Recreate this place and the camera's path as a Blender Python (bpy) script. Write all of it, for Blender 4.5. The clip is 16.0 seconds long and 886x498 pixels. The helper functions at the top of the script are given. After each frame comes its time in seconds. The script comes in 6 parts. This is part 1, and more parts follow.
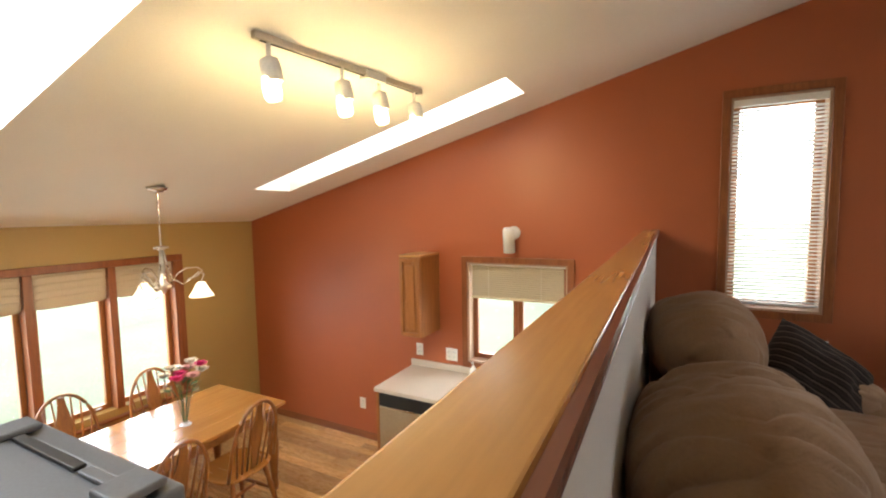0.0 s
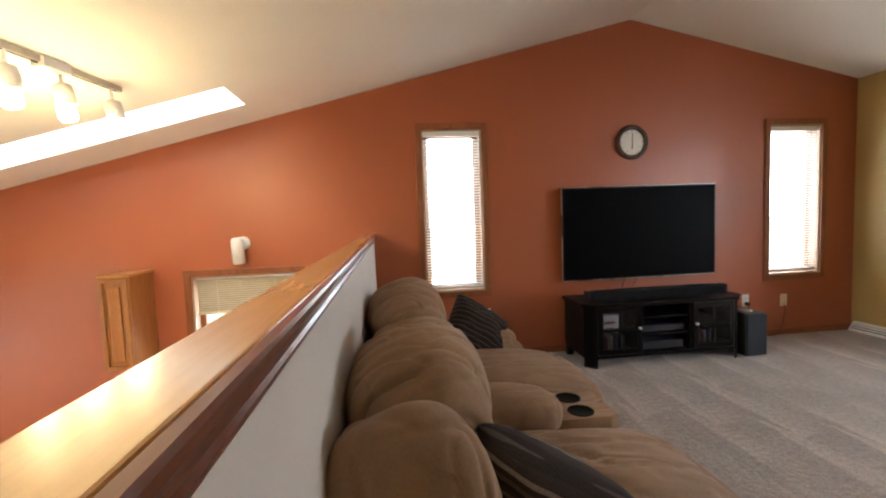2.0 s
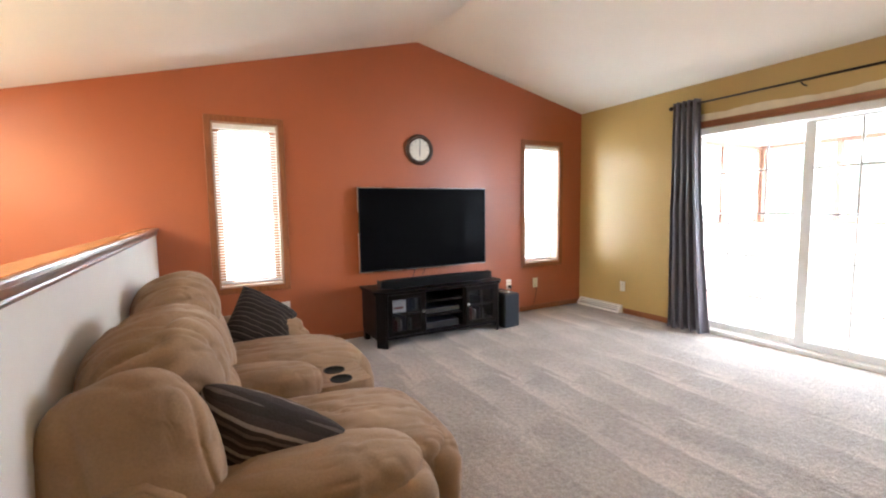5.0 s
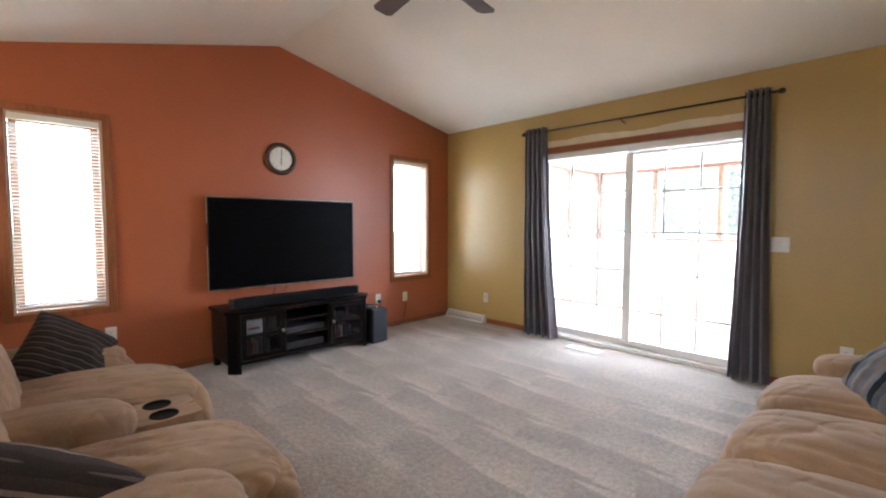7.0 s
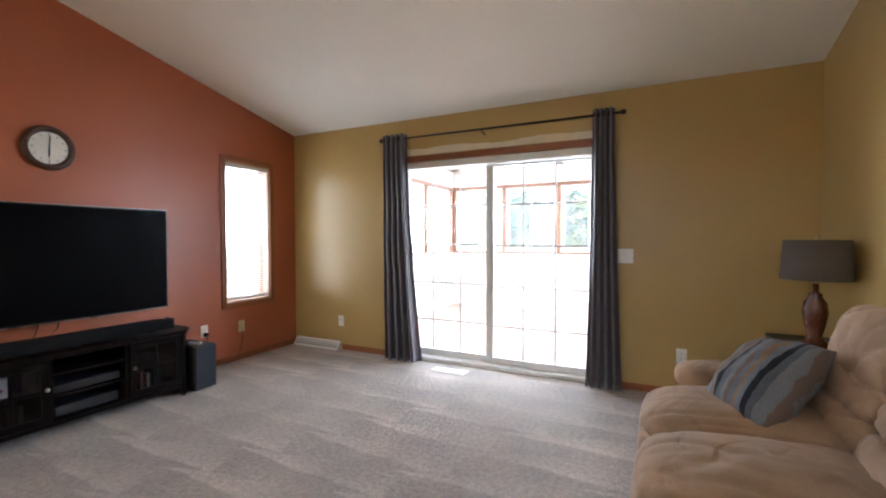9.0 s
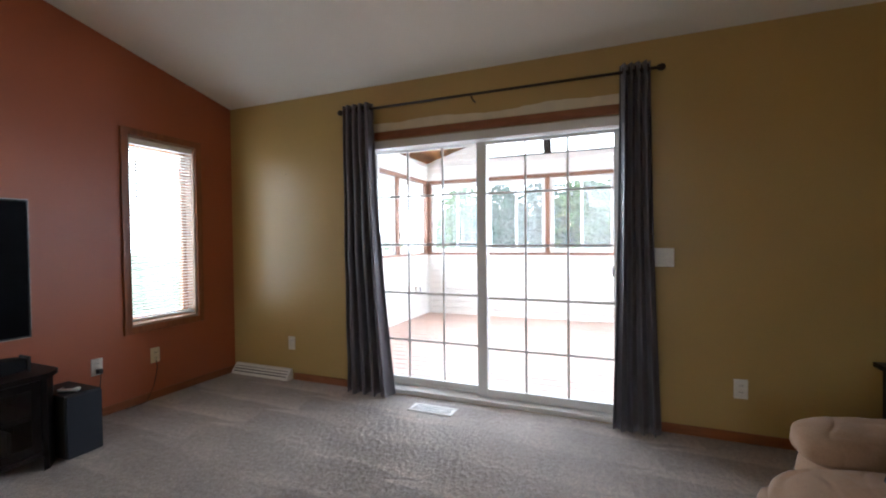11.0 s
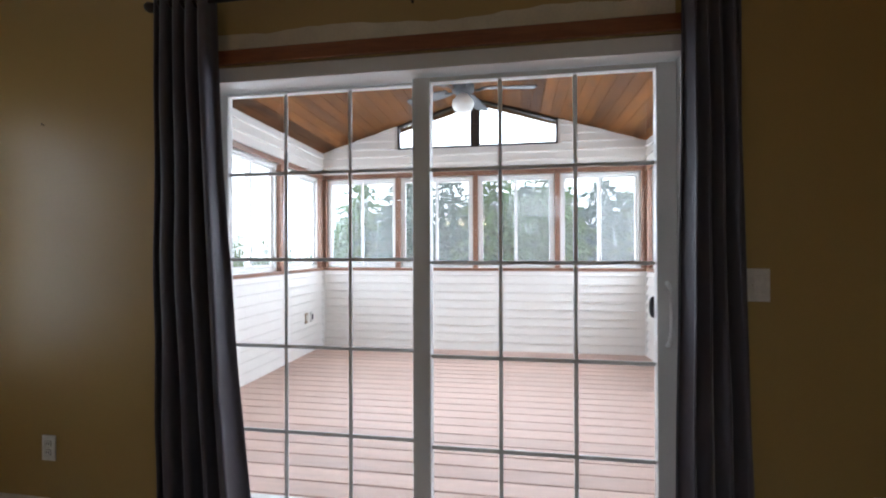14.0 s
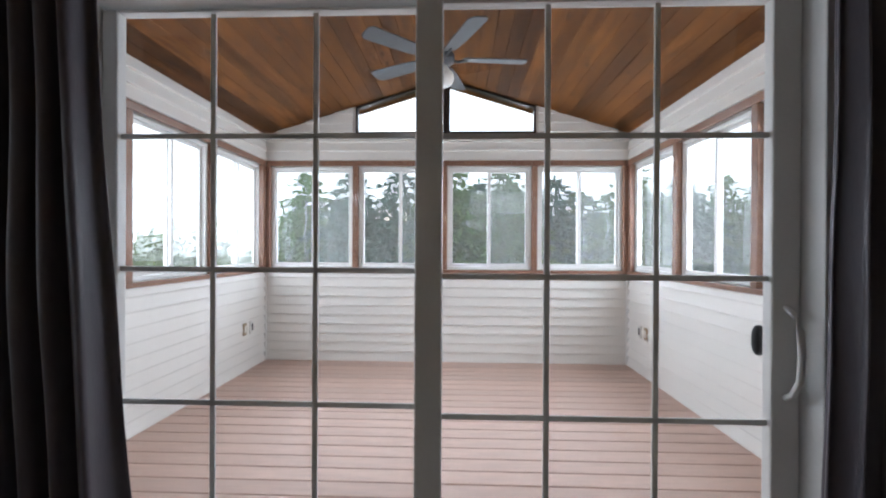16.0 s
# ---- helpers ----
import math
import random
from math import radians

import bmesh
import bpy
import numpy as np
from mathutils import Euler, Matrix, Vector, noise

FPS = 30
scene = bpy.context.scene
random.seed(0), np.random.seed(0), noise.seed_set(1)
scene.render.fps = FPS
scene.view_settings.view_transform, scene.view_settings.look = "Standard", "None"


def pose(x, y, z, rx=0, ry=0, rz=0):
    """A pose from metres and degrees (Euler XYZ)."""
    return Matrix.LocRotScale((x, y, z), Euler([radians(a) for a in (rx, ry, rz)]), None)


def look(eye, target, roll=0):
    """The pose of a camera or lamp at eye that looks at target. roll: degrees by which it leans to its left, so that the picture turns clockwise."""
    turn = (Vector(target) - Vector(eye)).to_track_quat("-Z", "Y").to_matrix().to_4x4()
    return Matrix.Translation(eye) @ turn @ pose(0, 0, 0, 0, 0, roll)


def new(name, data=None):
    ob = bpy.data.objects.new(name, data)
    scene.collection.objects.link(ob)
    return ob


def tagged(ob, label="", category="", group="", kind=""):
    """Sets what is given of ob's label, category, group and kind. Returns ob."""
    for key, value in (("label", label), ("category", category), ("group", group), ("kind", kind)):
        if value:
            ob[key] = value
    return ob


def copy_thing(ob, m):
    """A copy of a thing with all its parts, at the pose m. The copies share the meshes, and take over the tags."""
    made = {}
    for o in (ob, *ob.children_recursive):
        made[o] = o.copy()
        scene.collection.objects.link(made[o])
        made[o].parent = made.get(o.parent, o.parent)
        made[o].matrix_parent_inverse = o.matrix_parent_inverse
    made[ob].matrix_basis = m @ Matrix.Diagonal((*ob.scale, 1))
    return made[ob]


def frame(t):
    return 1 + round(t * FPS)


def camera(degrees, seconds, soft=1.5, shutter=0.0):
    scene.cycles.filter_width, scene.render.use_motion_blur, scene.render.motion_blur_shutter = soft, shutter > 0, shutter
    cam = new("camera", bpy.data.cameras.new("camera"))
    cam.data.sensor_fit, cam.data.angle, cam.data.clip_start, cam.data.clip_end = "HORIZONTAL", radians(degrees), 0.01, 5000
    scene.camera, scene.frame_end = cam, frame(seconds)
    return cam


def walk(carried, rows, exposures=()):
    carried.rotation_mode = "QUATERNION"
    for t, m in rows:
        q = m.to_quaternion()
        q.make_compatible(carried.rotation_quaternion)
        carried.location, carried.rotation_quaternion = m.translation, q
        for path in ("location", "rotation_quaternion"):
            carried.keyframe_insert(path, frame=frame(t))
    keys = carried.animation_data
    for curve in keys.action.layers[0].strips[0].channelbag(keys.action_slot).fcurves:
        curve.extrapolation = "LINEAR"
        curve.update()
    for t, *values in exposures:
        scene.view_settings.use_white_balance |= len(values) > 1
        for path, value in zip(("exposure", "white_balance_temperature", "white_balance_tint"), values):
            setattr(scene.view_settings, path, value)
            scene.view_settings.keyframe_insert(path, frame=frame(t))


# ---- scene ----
cam = camera(90.9, 16.0, soft=2.1)
PATH = [
    (0, (2.253, 1.045, 1.277), (1.341, 2.818, 1.116), -0.9),
    (0.5, (2.293, 0.986, 1.282), (1.587, 2.851, 1.132), -1.4),
    (1, (2.319, 0.912, 1.289), (1.893, 2.86, 1.141), -1.6),
    (1.5, (2.329, 0.828, 1.281), (2.253, 2.822, 1.143), -1.9),
    (2, (2.327, 0.794, 1.255), (2.561, 2.775, 1.112), -2.2),
    (2.5, (2.365, 0.732, 1.252), (2.798, 2.678, 1.096), -1.6),
    (3, (2.409, 0.674, 1.248), (2.974, 2.586, 1.085), -1.1),
    (3.5, (2.451, 0.62, 1.237), (3.124, 2.496, 1.07), -1.0),
    (4, (2.477, 0.549, 1.243), (3.255, 2.383, 1.071), -1.2),
    (6.5, (2.607, 0.347, 1.254), (3.863, 1.897, 1.108), 0.1),
    (7, (2.651, 0.373, 1.244), (4.045, 1.801, 1.126), 0.1),
    (7.5, (2.706, 0.433, 1.283), (4.264, 1.682, 1.181), 0.4),
    (8, (2.741, 0.537, 1.27), (4.431, 1.603, 1.183), 0.3),
    (8.5, (2.859, 0.589, 1.234), (4.611, 1.552, 1.171), 0.1),
    (9, (2.995, 0.708, 1.227), (4.786, 1.598, 1.18), -0.1),
    (11.5, (4.026, 1.297, 1.199), (5.894, 2.009, 1.14), -0.5),
    (12, (4.233, 1.408, 1.188), (6.128, 2.043, 1.114), -0.3),
    (12.5, (4.45, 1.522, 1.18), (6.37, 2.079, 1.127), -0.2),
    (13, (4.698, 1.601, 1.182), (6.638, 2.089, 1.161), -0.3),
    (13.5, (4.926, 1.661, 1.192), (6.883, 2.075, 1.189), -0.2),
    (14, (5.135, 1.782, 1.209), (7.11, 2.098, 1.217), -0.2),
    (14.5, (5.299, 1.871, 1.214), (7.285, 2.106, 1.229), -0.1),
    (15, (5.469, 1.924, 1.215), (7.46, 2.111, 1.232), -0.1),
    (15.5, (5.606, 1.974, 1.233), (7.601, 2.118, 1.234), 0.0),
    (16, (5.713, 2.072, 1.238), (7.712, 2.144, 1.232), 0.3),
]
EXPOSURES = [(0, -1.2, 6450, 10), (1, -1.32, 6450, 10), (1.5, -1.12, 6300, 10), (2.5, -0.52, 6150, 10), (3.5, -0.04, 6050, 10), (4.2, 0.12, 5950, 10),
             (6.5, -0.3, 5800, 10), (7.5, -0.58, 5700, 10), (9, -0.76, 5700, 10), (11.5, -1.9, 5650, 10), (12.5, -2.36, 5650, 10), (14, -2.62, 5700, 10), (16, -3.14, 5800, 10)]
walk(cam, [(t, look(eye, target, roll)) for t, eye, target, roll in PATH], EXPOSURES)

# ---- world and large lights ----
world = bpy.data.worlds.new("overcast_sky")
scene.world = world
world.use_nodes = True
wt = world.node_tree
sky = wt.nodes.new("ShaderNodeTexSky")
sky.sky_type = 'NISHITA'
sky.sun_disc = False
sky.sun_elevation = radians(50)
sky.sun_rotation = radians(230)
sky.dust_density = 4.0
wt.links.new(sky.outputs[0], wt.nodes["Background"].inputs[0])
wt.nodes["Background"].inputs[1].default_value = 0.15

sun_data = bpy.data.lights.new("sun", 'SUN')
sun_data.energy, sun_data.angle, sun_data.color = 1.5, radians(25), (1.0, 0.95, 0.88)
sun = new("sun", sun_data)
sun.rotation_euler = (radians(40), 0, radians(-50))


def window_light(name, x, y, z, rx, rz, w, h, watts, colour=(0.92, 0.96, 1.0)):
    """Daylight that enters by an opening; it faces along its own -z."""
    d = bpy.data.lights.new(name, 'AREA')
    d.shape, d.size, d.size_y, d.energy, d.color = 'RECTANGLE', w, h, watts, colour
    ob = new(name, d)
    ob.matrix_world = pose(x, y, z, rx, 0, rz)
    return ob


DAY = 1.0
window_light("daylight_window_1", 2.88, 4.69, 1.30, -90, 0, 0.5, 1.35, 5 * DAY)
window_light("daylight_window_2", 6.17, 4.69, 1.30, -90, 0, 0.5, 1.35, 34 * DAY)
window_light("daylight_kitchen_window", 1.12, 4.69, 0.33, -90, 0, 0.85, 0.7, 10 * DAY)
window_light("daylight_dining_window", -2.17, 2.6, 0.25, 90, -90, 2.1, 1.1, 44 * DAY)
window_light("daylight_skylight_1", 0.2, 3.9, 2.25, 0, 0, 2.0, 0.36, 20 * DAY)
window_light("daylight_skylight_2", 0.2, 1.2, 2.4, 0, 0, 2.0, 0.8, 28 * DAY)
window_light("daylight_sunroom_end", 10.62, 2.23, 1.56, 90, 90, 3.8, 1.05, 540 * DAY)
window_light("daylight_sunroom_north", 8.95, 4.42, 1.56, -90, 0, 2.8, 1.05, 470 * DAY)
window_light("daylight_sunroom_south", 8.95, 0.04, 1.56, 90, 0, 2.8, 1.05, 470 * DAY)
window_light("daylight_sunroom_gable", 10.62, 2.23, 2.62, 90, 90, 1.8, 0.25, 40 * DAY)

# ---- materials ----
def mat(name, colour, rough=0.6, metal=0.0, vary=0.12, scale=3.0, fine=60.0, bump=0.1, fine_amount=0.08, stretch=(1, 1, 1), rand=0.0, coat=0.0, spec=0.5, sheen=0.0, rough_vary=0.08):
    """A surface with broad blotches, fine grain and relief."""
    m = bpy.data.materials.new(name)
    m.use_nodes = True
    nt = m.node_tree
    n, l = nt.nodes, nt.links
    bsdf = n["Principled BSDF"]
    tc = n.new("ShaderNodeTexCoord")
    mp = n.new("ShaderNodeMapping")
    mp.inputs["Scale"].default_value = stretch
    l.new(tc.outputs["Object"], mp.inputs[0])
    broad = n.new("ShaderNodeTexNoise")
    broad.inputs["Scale"].default_value, broad.inputs["Detail"].default_value = scale, 4
    grain = n.new("ShaderNodeTexNoise")
    grain.inputs["Scale"].default_value, grain.inputs["Detail"].default_value = fine, 5
    for t in (broad, grain):
        l.new(mp.outputs[0], t.inputs["Vector"])
    a = n.new("ShaderNodeMapRange")
    a.inputs["From Min"].default_value, a.inputs["From Max"].default_value = 0.25, 0.75
    a.inputs["To Min"].default_value, a.inputs["To Max"].default_value = 1 - vary, 1 + vary
    l.new(broad.outputs[0], a.inputs[0])
    b = n.new("ShaderNodeMapRange")
    b.inputs["From Min"].default_value, b.inputs["From Max"].default_value = 0.25, 0.75
    b.inputs["To Min"].default_value, b.inputs["To Max"].default_value = 1 - fine_amount, 1 + fine_amount
    l.new(grain.outputs[0], b.inputs[0])
    mul = n.new("ShaderNodeMath")
    mul.operation = 'MULTIPLY'
    l.new(a.outputs[0], mul.inputs[0])
    l.new(b.outputs[0], mul.inputs[1])
    last = mul
    if rand:
        oi = n.new("ShaderNodeObjectInfo")
        r = n.new("ShaderNodeMapRange")
        r.inputs["To Min"].default_value, r.inputs["To Max"].default_value = 1 - rand, 1 + rand
        l.new(oi.outputs["Random"], r.inputs[0])
        m2 = n.new("ShaderNodeMath")
        m2.operation = 'MULTIPLY'
        l.new(mul.outputs[0], m2.inputs[0])
        l.new(r.outputs[0], m2.inputs[1])
        last = m2
    v = n.new("ShaderNodeVectorMath")
    v.operation = 'SCALE'
    v.inputs[0].default_value = colour
    l.new(last.outputs[0], v.inputs["Scale"])
    l.new(v.outputs[0], bsdf.inputs["Base Color"])
    rr = n.new("ShaderNodeMapRange")
    rr.inputs["To Min"].default_value, rr.inputs["To Max"].default_value = max(rough - rough_vary, 0.02), min(rough + rough_vary, 1)
    l.new(broad.outputs[0], rr.inputs[0])
    l.new(rr.outputs[0], bsdf.inputs["Roughness"])
    bsdf.inputs["Metallic"].default_value = metal
    bsdf.inputs["Specular IOR Level"].default_value = spec
    bsdf.inputs["Coat Weight"].default_value = coat
    bsdf.inputs["Coat Roughness"].default_value = 0.15
    bsdf.inputs["Sheen Weight"].default_value = sheen
    if bump:
        bp = n.new("ShaderNodeBump")
        bp.inputs["Strength"].default_value, bp.inputs["Distance"].default_value = bump, 0.004
        l.new(grain.outputs[0], bp.inputs["Height"])
        l.new(bp.outputs[0], bsdf.inputs["Normal"])
    return m


def wood(name, colour, dark, along=(1, 12, 12), scale=3.0, rough=0.35, rand=0.12, coat=0.2, bump=0.05):
    """Grained wood; along: the stretch of the grain, small along its length."""
    m = bpy.data.materials.new(name)
    m.use_nodes = True
    nt = m.node_tree
    n, l = nt.nodes, nt.links
    bsdf = n["Principled BSDF"]
    tc, mp = n.new("ShaderNodeTexCoord"), n.new("ShaderNodeMapping")
    mp.inputs["Scale"].default_value = along
    oi = n.new("ShaderNodeObjectInfo")
    sh = n.new("ShaderNodeVectorMath")
    sh.operation = 'MULTIPLY_ADD'
    sh.inputs[1].default_value = (1, 1, 1)
    off = n.new("ShaderNodeVectorMath")
    off.operation = 'SCALE'
    off.inputs[0].default_value = (7.3, 3.1, 5.7)
    l.new(oi.outputs["Random"], off.inputs["Scale"])
    l.new(tc.outputs["Object"], mp.inputs[0])
    l.new(mp.outputs[0], sh.inputs[0])
    l.new(off.outputs[0], sh.inputs[2])
    broad, grain = n.new("ShaderNodeTexNoise"), n.new("ShaderNodeTexNoise")
    broad.inputs["Scale"].default_value, broad.inputs["Detail"].default_value, broad.inputs["Distortion"].default_value = scale, 5, 0.8
    grain.inputs["Scale"].default_value, grain.inputs["Detail"].default_value = scale * 8, 6
    l.new(sh.outputs[0], broad.inputs["Vector"])
    l.new(sh.outputs[0], grain.inputs["Vector"])
    mixf = n.new("ShaderNodeMath")
    mixf.operation = 'MULTIPLY_ADD'
    mixf.inputs[1].default_value = 0.4
    l.new(grain.outputs[0], mixf.inputs[0])
    b2 = n.new("ShaderNodeMath")
    b2.operation = 'MULTIPLY'
    b2.inputs[1].default_value = 0.6
    l.new(broad.outputs[0], b2.inputs[0])
    l.new(b2.outputs[0], mixf.inputs[2])
    cr = n.new("ShaderNodeValToRGB")
    cr.color_ramp.elements[0].position, cr.color_ramp.elements[1].position = 0.35, 0.62
    cr.color_ramp.elements[0].color, cr.color_ramp.elements[1].color = (*dark, 1), (*colour, 1)
    l.new(mixf.outputs[0], cr.inputs[0])
    r = n.new("ShaderNodeMapRange")
    r.inputs["To Min"].default_value, r.inputs["To Max"].default_value = 1 - rand, 1 + rand
    l.new(oi.outputs["Random"], r.inputs[0])
    v = n.new("ShaderNodeVectorMath")
    v.operation = 'SCALE'
    l.new(cr.outputs[0], v.inputs[0])
    l.new(r.outputs[0], v.inputs["Scale"])
    l.new(v.outputs[0], bsdf.inputs["Base Color"])
    rr = n.new("ShaderNodeMapRange")
    rr.inputs["To Min"].default_value, rr.inputs["To Max"].default_value = max(rough - 0.1, 0.05), rough + 0.1
    l.new(grain.outputs[0], rr.inputs[0])
    l.new(rr.outputs[0], bsdf.inputs["Roughness"])
    bsdf.inputs["Coat Weight"].default_value = coat
    bsdf.inputs["Coat Roughness"].default_value = 0.2
    bp = n.new("ShaderNodeBump")
    bp.inputs["Strength"].default_value, bp.inputs["Distance"].default_value = bump, 0.002
    l.new(grain.outputs[0], bp.inputs["Height"])
    l.new(bp.outputs[0], bsdf.inputs["Normal"])
    return m


def striped(name, colours, axis, period, rough=0.9, wobble=0.02):
    """Woven stripes of several colours across one axis of the object."""
    m = mat(name, colours[0], rough=rough, vary=0.1, fine=160, bump=0.4, fine_amount=0.2, sheen=0.04, spec=0.2)
    nt = m.node_tree
    n, l = nt.nodes, nt.links
    tc, sep = n.new("ShaderNodeTexCoord"), n.new("ShaderNodeSeparateXYZ")
    nz = n.new("ShaderNodeTexNoise")
    nz.inputs["Scale"].default_value = 9
    l.new(tc.outputs["Object"], nz.inputs["Vector"])
    l.new(tc.outputs["Object"], sep.inputs[0])
    ma = n.new("ShaderNodeMath")
    ma.operation = 'MULTIPLY_ADD'
    ma.inputs[1].default_value = wobble
    l.new(nz.outputs[0], ma.inputs[0])
    l.new(sep.outputs[axis], ma.inputs[2])
    dv = n.new("ShaderNodeMath")
    dv.operation = 'DIVIDE'
    dv.inputs[1].default_value = period
    l.new(ma.outputs[0], dv.inputs[0])
    fr = n.new("ShaderNodeMath")
    fr.operation = 'FRACT'
    l.new(dv.outputs[0], fr.inputs[0])
    cr = n.new("ShaderNodeValToRGB")
    cr.color_ramp.interpolation = 'CONSTANT'
    k = len(colours)
    e = cr.color_ramp.elements
    while len(e) < k:
        e.new(0.5)
    for i, c in enumerate(colours):
        e[i].position, e[i].color = i / k, (*c, 1)
    l.new(fr.outputs[0], cr.inputs[0])
    old = n["Principled BSDF"].inputs["Base Color"].links[0].from_node
    l.new(cr.outputs[0], old.inputs[0])
    return m


def glass(name, tint=(1, 1, 1)):
    """Clear thin pane: mostly see-through, with a Fresnel gloss."""
    m = bpy.data.materials.new(name)
    m.use_nodes = True
    nt = m.node_tree
    n, l = nt.nodes, nt.links
    n.remove(n["Principled BSDF"])
    tr, gl, mx, fr = (n.new("ShaderNodeBsdfTransparent"), n.new("ShaderNodeBsdfGlossy"), n.new("ShaderNodeMixShader"), n.new("ShaderNodeLayerWeight"))
    pw, ml = n.new("ShaderNodeMath"), n.new("ShaderNodeMath")
    pw.operation, ml.operation = 'POWER', 'MULTIPLY_ADD'
    pw.inputs[1].default_value, ml.inputs[1].default_value, ml.inputs[2].default_value = 5, 0.6, 0.02
    tr.inputs[0].default_value = (*tint, 1)
    gl.inputs["Roughness"].default_value = 0.02
    fr.inputs[0].default_value = 0.5
    l.new(fr.outputs["Facing"], pw.inputs[0])
    l.new(pw.outputs[0], ml.inputs[0])
    l.new(ml.outputs[0], mx.inputs[0])
    l.new(tr.outputs[0], mx.inputs[1])
    l.new(gl.outputs[0], mx.inputs[2])
    l.new(mx.outputs[0], n["Material Output"].inputs[0])
    return m


def glow(name, colour, strength):
    m = bpy.data.materials.new(name)
    m.use_nodes = True
    b = m.node_tree.nodes["Principled BSDF"]
    b.inputs["Base Color"].default_value = (*colour, 1)
    b.inputs["Emission Color"].default_value = (*colour, 1)
    b.inputs["Emission Strength"].default_value = strength
    return m


RED = mat("terracotta_wall_paint", (0.385, 0.105, 0.040), rough=0.4, vary=0.05, scale=1.2, fine=220, bump=0.12, fine_amount=0.03)
YELLOW = mat("mustard_wall_paint", (0.462, 0.316, 0.108), rough=0.37, vary=0.05, scale=1.2, fine=220, bump=0.12, fine_amount=0.03)
CEILING = mat("ceiling_paint", (0.86, 0.835, 0.76), rough=0.8, vary=0.03, scale=1.5, fine=150, bump=0.25, fine_amount=0.03)
CREAM = mat("cream_wall_paint", (0.66, 0.61, 0.55), rough=0.6, vary=0.04, fine=220, bump=0.1, fine_amount=0.03)
PATCH = mat("bare_primer", (0.70, 0.62, 0.46), rough=0.8, vary=0.1, scale=8, fine=120)
CARPET = mat("carpet", (0.37, 0.32, 0.28), rough=0.98, vary=0.16, scale=2.6, fine=120, bump=1.0, fine_amount=0.34, sheen=0.2)


def vacuum_marks(m, wide=0.27, long=0.95, amount=0.6):
    """Wedges of brushed pile, light and dark, such as a vacuum cleaner leaves."""
    nt = m.node_tree
    n, l = nt.nodes, nt.links

    def op(kind, a, b=None, c=None):
        k = n.new("ShaderNodeMath")
        k.operation = kind
        for i, v in enumerate((a, b, c)):
            if v is None:
                continue
            if isinstance(v, (int, float)):
                k.inputs[i].default_value = v
            else:
                l.new(v, k.inputs[i])
        return k.outputs[0]
    tc, nz, ad, sep = n.new("ShaderNodeTexCoord"), n.new("ShaderNodeTexNoise"), n.new("ShaderNodeVectorMath"), n.new("ShaderNodeSeparateXYZ")
    nz.inputs["Scale"].default_value, nz.inputs["Detail"].default_value = 1.3, 3
    ad.operation = 'MULTIPLY_ADD'
    ad.inputs[1].default_value = (0.16, 0.30, 0)
    l.new(tc.outputs["Object"], nz.inputs["Vector"])
    l.new(nz.outputs["Color"], ad.inputs[0])
    l.new(tc.outputs["Object"], ad.inputs[2])
    l.new(ad.outputs[0], sep.inputs[0])
    turn = radians(14)
    u = op('ADD', op('MULTIPLY', sep.outputs[0], math.cos(turn)), op('MULTIPLY', sep.outputs[1], math.sin(turn)))
    v = op('SUBTRACT', op('MULTIPLY', sep.outputs[1], math.cos(turn)), op('MULTIPLY', sep.outputs[0], math.sin(turn)))
    q = op('DIVIDE', u, wide)
    across = op('FRACT', q)
    along = op('FRACT', op('ADD', op('DIVIDE', v, long), op('MULTIPLY', op('FLOOR', q), 0.27)))
    edge = n.new("ShaderNodeValToRGB")
    for i, (p, c) in enumerate(((0.0, 0.22), (0.46, 0.18), (0.5, 1.0), (0.62, 0.62), (0.9, 0.3))):
        el = edge.color_ramp.elements[i] if i < 2 else edge.color_ramp.elements.new(p)
        el.position, el.color = p, (c, c, c, 1)
    l.new(op('MULTIPLY_ADD', op('SUBTRACT', across, along), 0.5, 0.5), edge.inputs[0])
    swing = op('MULTIPLY_ADD', edge.outputs[0], amount, -0.3 * amount)
    patch = n.new("ShaderNodeTexNoise")
    patch.inputs["Scale"].default_value, patch.inputs["Detail"].default_value = 0.75, 2
    l.new(tc.outputs["Object"], patch.inputs["Vector"])
    where = n.new("ShaderNodeMapRange")
    where.inputs["From Min"].default_value, where.inputs["From Max"].default_value = 0.42, 0.60
    where.inputs["To Min"].default_value, where.inputs["To Max"].default_value = 0.25, 1.0
    l.new(patch.outputs[0], where.inputs[0])
    mark = op('MULTIPLY_ADD', swing, where.outputs[0], 1.0)
    ridge = n.new("ShaderNodeTexNoise")
    ridge.inputs["Scale"].default_value, ridge.inputs["Detail"].default_value = 34, 6
    l.new(tc.outputs["Object"], ridge.inputs["Vector"])
    tuft = n.new("ShaderNodeMapRange")
    tuft.inputs["From Min"].default_value, tuft.inputs["From Max"].default_value = 0.3, 0.7
    tuft.inputs["To Min"].default_value, tuft.inputs["To Max"].default_value = 0.83, 1.17
    l.new(ridge.outputs[0], tuft.inputs[0])
    base = n["Principled BSDF"].inputs["Base Color"].links[0].from_socket
    sc = n.new("ShaderNodeVectorMath")
    sc.operation = 'SCALE'
    l.new(base, sc.inputs[0])
    l.new(op('MULTIPLY', mark, tuft.outputs[0]), sc.inputs["Scale"])
    l.new(sc.outputs[0], n["Principled BSDF"].inputs["Base Color"])
    pile = n.new("ShaderNodeBump")
    pile.inputs["Strength"].default_value, pile.inputs["Distance"].default_value = 0.65, 0.014
    l.new(ridge.outputs[0], pile.inputs["Height"])
